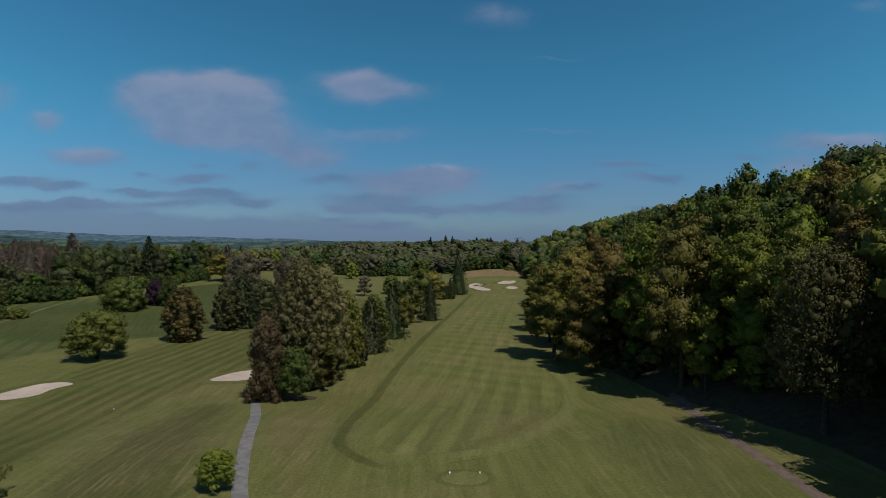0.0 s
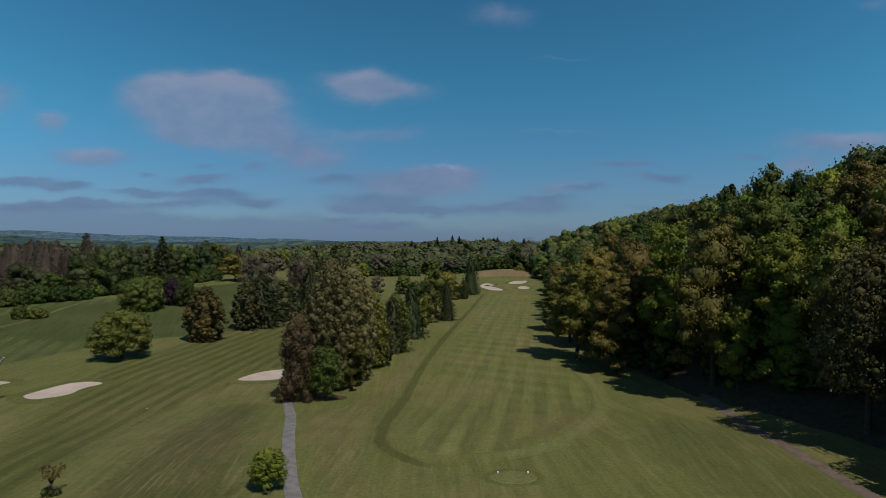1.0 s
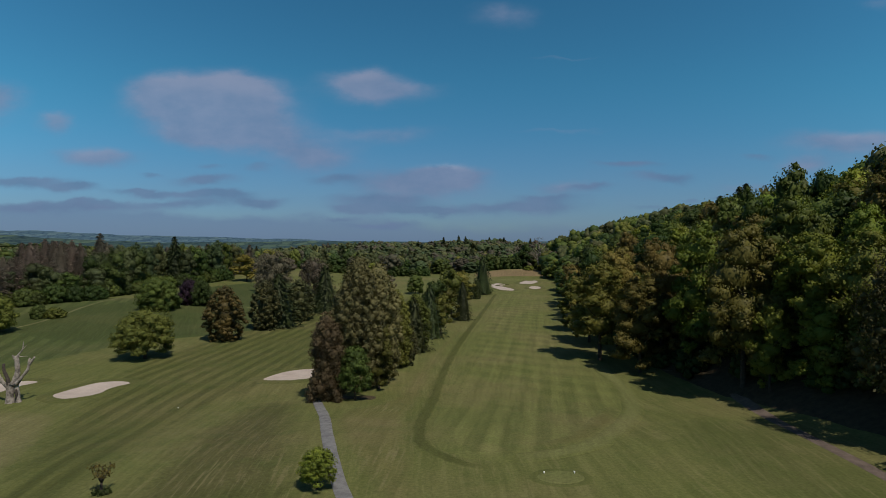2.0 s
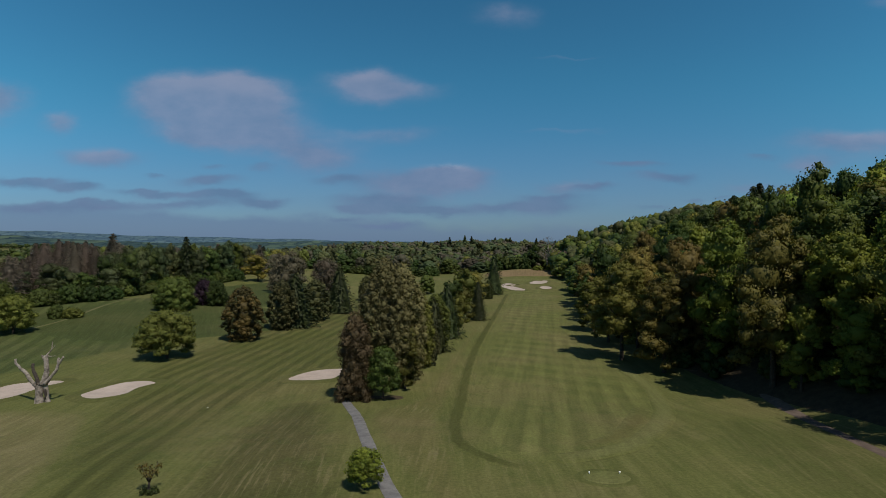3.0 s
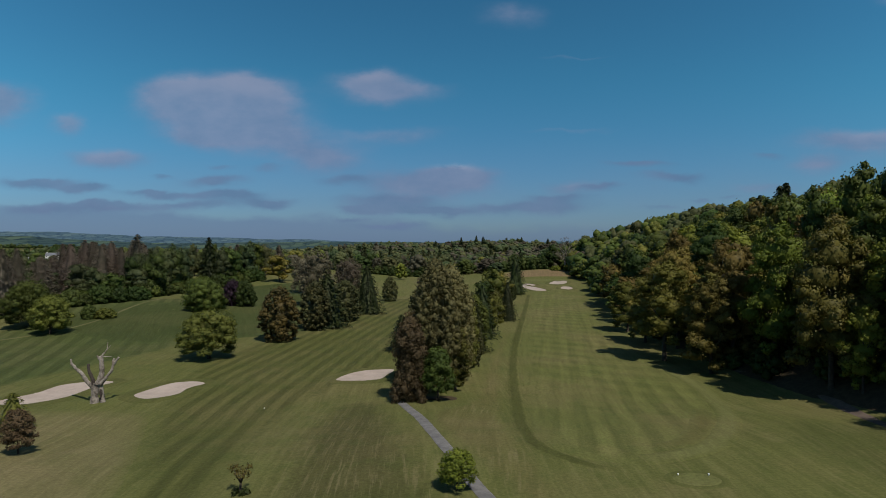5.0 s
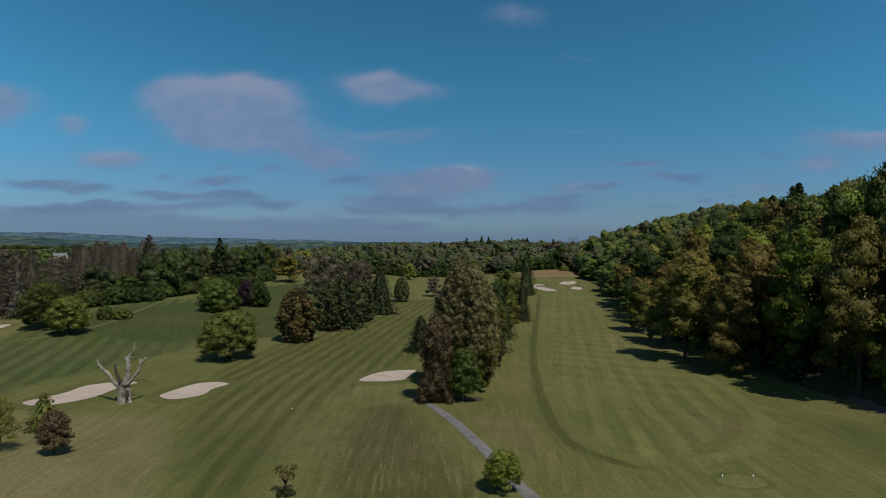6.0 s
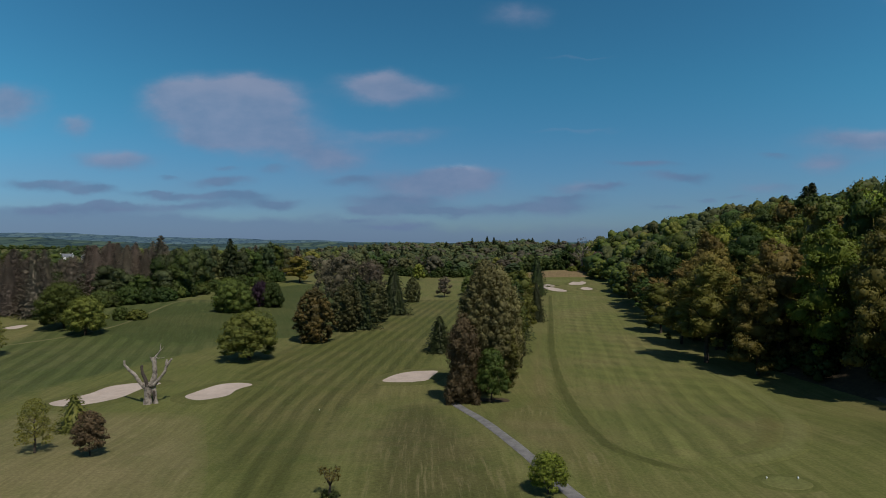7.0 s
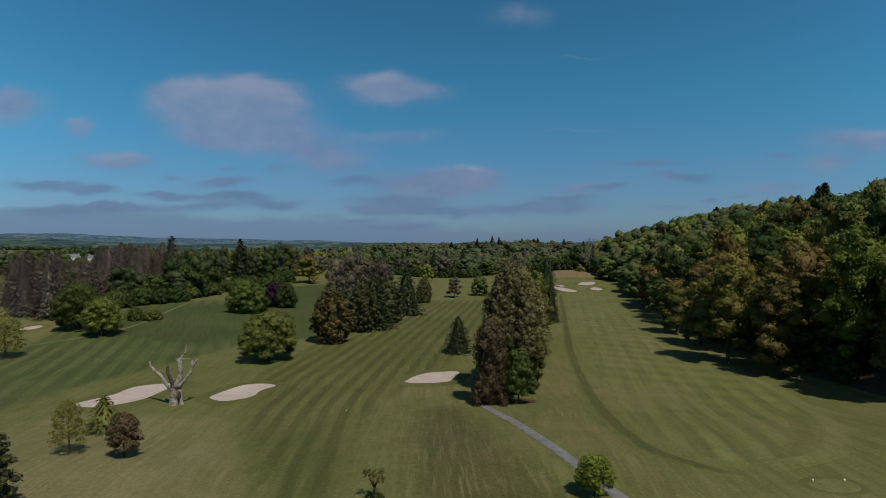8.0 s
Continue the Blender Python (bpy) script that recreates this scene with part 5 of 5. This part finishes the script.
# ---- small things ----
def dead_tree(x, y):
    """A dead, lopped tree: two pale stems, four limbs with broken ends, bare twigs."""
    root = new("dead_tree")
    root.matrix_world = pose(x, y, ground_z(x, y))
    tagged(root, "dead bleached tree stump with lopped upward limbs", "dead tree")

    def limb(name, pts, radii, mat, parent, label=""):
        bm = bmesh.new()
        fine_p, fine_r = course(pts, 0.35), []
        for i in range(len(fine_p)):
            f = i / (len(fine_p) - 1) * (len(radii) - 1)
            j = min(int(f), len(radii) - 2)
            fine_r.append((radii[j] + (radii[j + 1] - radii[j]) * (f - j)) * (1 + 0.16 * noise.noise((i * 0.8, radii[0] * 9, pts[-1][0]))))
        tube(bm, fine_p, [0.86 * r for r in fine_r], 10)
        for v in bm.verts:
            v.co += 0.11 * noise.noise_vector(v.co * 1.5) + 0.05 * noise.noise_vector(v.co * 4.0)
        return part(name, bm, mat, parent, label)

    stem = limb("stem", [(-0.25, 0, -0.4), (-0.25, 0, 0.3), (-0.2, 0, 1.6), (-0.1, 0, 3.0), (0.0, 0, 4.0)], [1.05, 0.9, 0.78, 0.85, 0.7], DEADWOOD, root)
    limb("stem", [(1.1, 0.5, -0.4), (1.05, 0.5, 0.6), (0.9, 0.4, 2.4), (0.9, 0.3, 4.0)], [0.62, 0.5, 0.48, 0.42], DEADWOOD, root)
    limb("hollow", [(1.0, 0.05, 0.7), (1.05, 0.0, 1.7), (0.95, 0.05, 2.7)], [0.14, 0.30, 0.16], ROT, root, "dark rotten hollow in the stem")
    limb("limb", [(-0.4, 0, 3.0), (-1.6, -0.1, 4.2), (-2.6, 0, 5.6), (-3.9, 0.2, 6.6), (-4.8, 0.2, 7.6), (-5.0, 0.2, 8.5)], [0.55, 0.45, 0.40, 0.36, 0.30, 0.24], DEADWOOD, root)
    limb("limb", [(-0.1, -0.2, 3.4), (-0.5, -0.3, 5.0), (-1.1, -0.3, 6.4), (-1.2, -0.3, 7.7)], [0.5, 0.38, 0.32, 0.26], ROT, root, "dark stripped limb")
    main = limb("limb", [(0.3, 0.2, 3.4), (1.0, 0.3, 5.4), (1.1, 0.2, 7.4), (1.0, 0.2, 9.2)], [0.75, 0.6, 0.5, 0.42], DEADWOOD, root)
    limb("limb", [(0.9, 0, 3.6), (2.0, -0.1, 4.8), (3.1, 0, 6.2), (3.5, 0.1, 7.4), (4.2, 0.1, 8.4), (4.6, 0.1, 9.0)], [0.48, 0.42, 0.36, 0.33, 0.28, 0.2], DEADWOOD, root)
    limb("stub", [(3.6, 0.1, 7.5), (3.5, 0.1, 8.2), (3.7, 0.1, 8.8)], [0.3, 0.26, 0.2], DEADWOOD, root)
    limb("stub", [(1.0, 0.2, 8.2), (0.5, 0.1, 8.9), (0.2, 0.1, 9.3)], [0.3, 0.22, 0.12], DEADWOOD, main)
    limb("twig", [(1.0, 0.2, 9.0), (1.7, 0.2, 9.8), (2.3, 0.2, 10.6), (2.4, 0.2, 12.0)], [0.26, 0.17, 0.12, 0.05], DEADWOOD, main)
    limb("twig", [(1.2, 0.2, 9.2), (2.2, 0.1, 9.1), (3.4, 0.0, 9.2)], [0.12, 0.08, 0.03], DEADWOOD, main)
    limb("twig", [(1.9, 0.2, 10.2), (2.6, 0.2, 10.7), (3.0, 0.2, 11.4)], [0.09, 0.06, 0.03], DEADWOOD, main)
    limb("twig", [(-0.2, -0.3, 3.3), (0.4, -0.7, 3.9), (0.8, -0.8, 4.2)], [0.2, 0.14, 0.08], DEADWOOD, stem)
    return root


dead_tree(-95.4, 115.6)


def sapling(x, y, h, leaves, label):
    """A lopped young tree: a stout stem, a few upright shoots with sparse leaves, a skirt of suckers."""
    root = new("sapling")
    root.matrix_world = pose(x, y, ground_z(x, y))
    tagged(root, label, "young tree")
    bm = bmesh.new()
    tube(bm, [(0, 0, -0.2), (0, 0, 0.6), (0.05, 0, 1.3)], [0.2, 0.15, 0.13])
    part("stem", bm, BARK, root)
    rng = np.random.default_rng(int(abs(x) * 10))
    tips = []
    for i in range(7):
        a = i * 2.399
        o = Vector((math.cos(a), math.sin(a), 0)) * rng.uniform(0.5, 1.1)
        bm = bmesh.new()
        end = o + Vector((0, 0, h - rng.uniform(0.2, 0.9)))
        tube(bm, [(0.05, 0, 1.2), o * 0.55 + Vector((0, 0, 1.2 + (h - 1.2) * 0.4)), end], [0.08, 0.05, 0.02], 6)
        part("shoot", bm, BARK, root)
        tips.append((np.array(end) - (0, 0, 0.35), 0.42))
    me = lobed_crown("foliage", rng, tips, 420, 0.11, 0.01, 0.3, 0.35)
    part("foliage", me, LEAVES[leaves], root)
    me = lobed_crown("suckers", rng, [((math.cos(a) * 0.7, math.sin(a) * 0.5, 0.25), 0.38) for a in (0, 1.3, 2.5, 3.8, 5.1)], 300, 0.13, 0.6, 0.3, 0.2)
    part("suckers", me, LEAVES["deep"], root)


sapling(-48.4, 65.0, 3.4, "amber", "lopped young tree with sparse bronze leaves")


def tee_marker(x, y):
    """A tee marker: a white ball on a short peg."""
    root = new("tee_marker")
    root.matrix_world = pose(x, y, ground_z(x, y) + 0.08)
    tagged(root, "white tee marker on the grass", "tee marker", "tee markers")
    bm = bmesh.new()
    bmesh.ops.create_icosphere(bm, subdivisions=2, radius=0.10, matrix=Matrix.Translation((0, 0, 0.22)) @ Matrix.Diagonal((1, 1, 0.85, 1)))
    part("head", bm, WHITE, root)
    bm = bmesh.new()
    tube(bm, [(0, 0, -0.12), (0, 0, 0.1), (0, 0, 0.16)], [0.05, 0.05, 0.09])
    part("peg", bm, WHITE, root)


tee_marker(0.75, 68.6)
tee_marker(4.25, 68.6)
ball_bm = bmesh.new()
bmesh.ops.create_icosphere(ball_bm, subdivisions=2, radius=0.09, matrix=Matrix.Diagonal((1.2, 1, 0.8, 1)))
ball = part("marker_stone", ball_bm, WHITE)
ball.location = (-60.2, 110.0, ground_z(-60.2, 110.0) + 0.15)
tagged(ball, "white distance marker in the striped grass", "marker")
blob("earth_bed", [Vector((-29.0 + 5.0 * math.cos(a), 116.6 + 2.2 * math.sin(a) + 0.6 * math.sin(3 * a))) for a in (2 * math.pi * i / 28 for i in range(28))], LITTER, 0.10, "bare earth under the belt's first trees", "earth")


def box(bm, x0, x1, y0, y1, z0, z1):
    bmesh.ops.create_cube(bm, size=1.0, matrix=Matrix.Translation(((x0 + x1) / 2, (y0 + y1) / 2, (z0 + z1) / 2)) @ Matrix.Diagonal((x1 - x0, y1 - y0, z1 - z0, 1)))


def house(x, y, turn, wide, deep, eaves, label):
    """A plain gabled house: walls, slate roof, chimney, windows and a door."""
    root = new("house")
    root.matrix_world = pose(x, y, ground_z(x, y), 0, 0, turn)
    tagged(root, label, "house", "houses in the valley")
    bm = bmesh.new()
    box(bm, -wide / 2, wide / 2, -deep / 2, deep / 2, -1.0, eaves)
    ridge = eaves + deep * 0.42
    for sx in (-1, 1):
        vs = [bm.verts.new((sx * (wide / 2 - 0.01), yy, zz)) for yy, zz in ((-deep / 2, eaves), (deep / 2, eaves), (0, ridge))]
        bm.faces.new(vs)
    part("wall", bm, RENDERED, root)
    bm = bmesh.new()
    for s in (-1, 1):
        pts = [(-wide / 2 - 0.4, s * (deep / 2 + 0.5), eaves - 0.2), (wide / 2 + 0.4, s * (deep / 2 + 0.5), eaves - 0.2), (wide / 2 + 0.4, 0, ridge + 0.15), (-wide / 2 - 0.4, 0, ridge + 0.15)]
        lo = [bm.verts.new(p) for p in pts]
        hi = [bm.verts.new((p[0], p[1], p[2] + 0.22)) for p in pts]
        bm.faces.new(lo)
        bm.faces.new(hi)
        for i in range(4):
            bm.faces.new((lo[i], lo[(i + 1) % 4], hi[(i + 1) % 4], hi[i]))
    roof = part("roof", bm, SLATE, root)
    for cx in (-wide / 2 + 0.8, wide / 2 - 0.8):
        bm = bmesh.new()
        box(bm, cx - 0.5, cx + 0.5, -0.4, 0.4, ridge - 0.6, ridge + 1.3)
        part("chimney", bm, RENDERED, roof)
    for level in range(max(1, int(eaves / 2.6))):
        for i in range(4):
            cx = -wide / 2 + wide * (i + 0.5) / 4
            bm = bmesh.new()
            z0 = 0.9 + 2.7 * level
            box(bm, cx - 0.55, cx + 0.55, -deep / 2 - 0.05, -deep / 2 + 0.1, z0, z0 + 1.3)
            part("window", bm, PANE, root)
    bm = bmesh.new()
    box(bm, -0.5, 0.5, -deep / 2 - 0.06, -deep / 2 + 0.1, 0, 2.1)
    part("door", bm, SLATE, root)


for x, y, turn, wide, eaves in ((-574, 690, 12, 15, 5.4), (-590, 720, -20, 13, 5.4), (-566, 735, 30, 17, 5.4), (-607, 705, -8, 13, 5.2), (-560, 668, 5, 11, 2.9), (-598, 668, 40, 14, 5.4), (-584, 760, 10, 16, 5.4)):
    house(x, y, turn, wide, 8, eaves, "white house with a slate roof in the valley")
house(-640, 900, 8, 19, 9, 6.0, "large white house with a slate roof on the far slope")
house(-612, 905, -12, 13, 8, 5.4, "white house with a slate roof on the far slope")
house(150, 1080, 0, 8, 6, 4.2, "white farmhouse among distant woods")
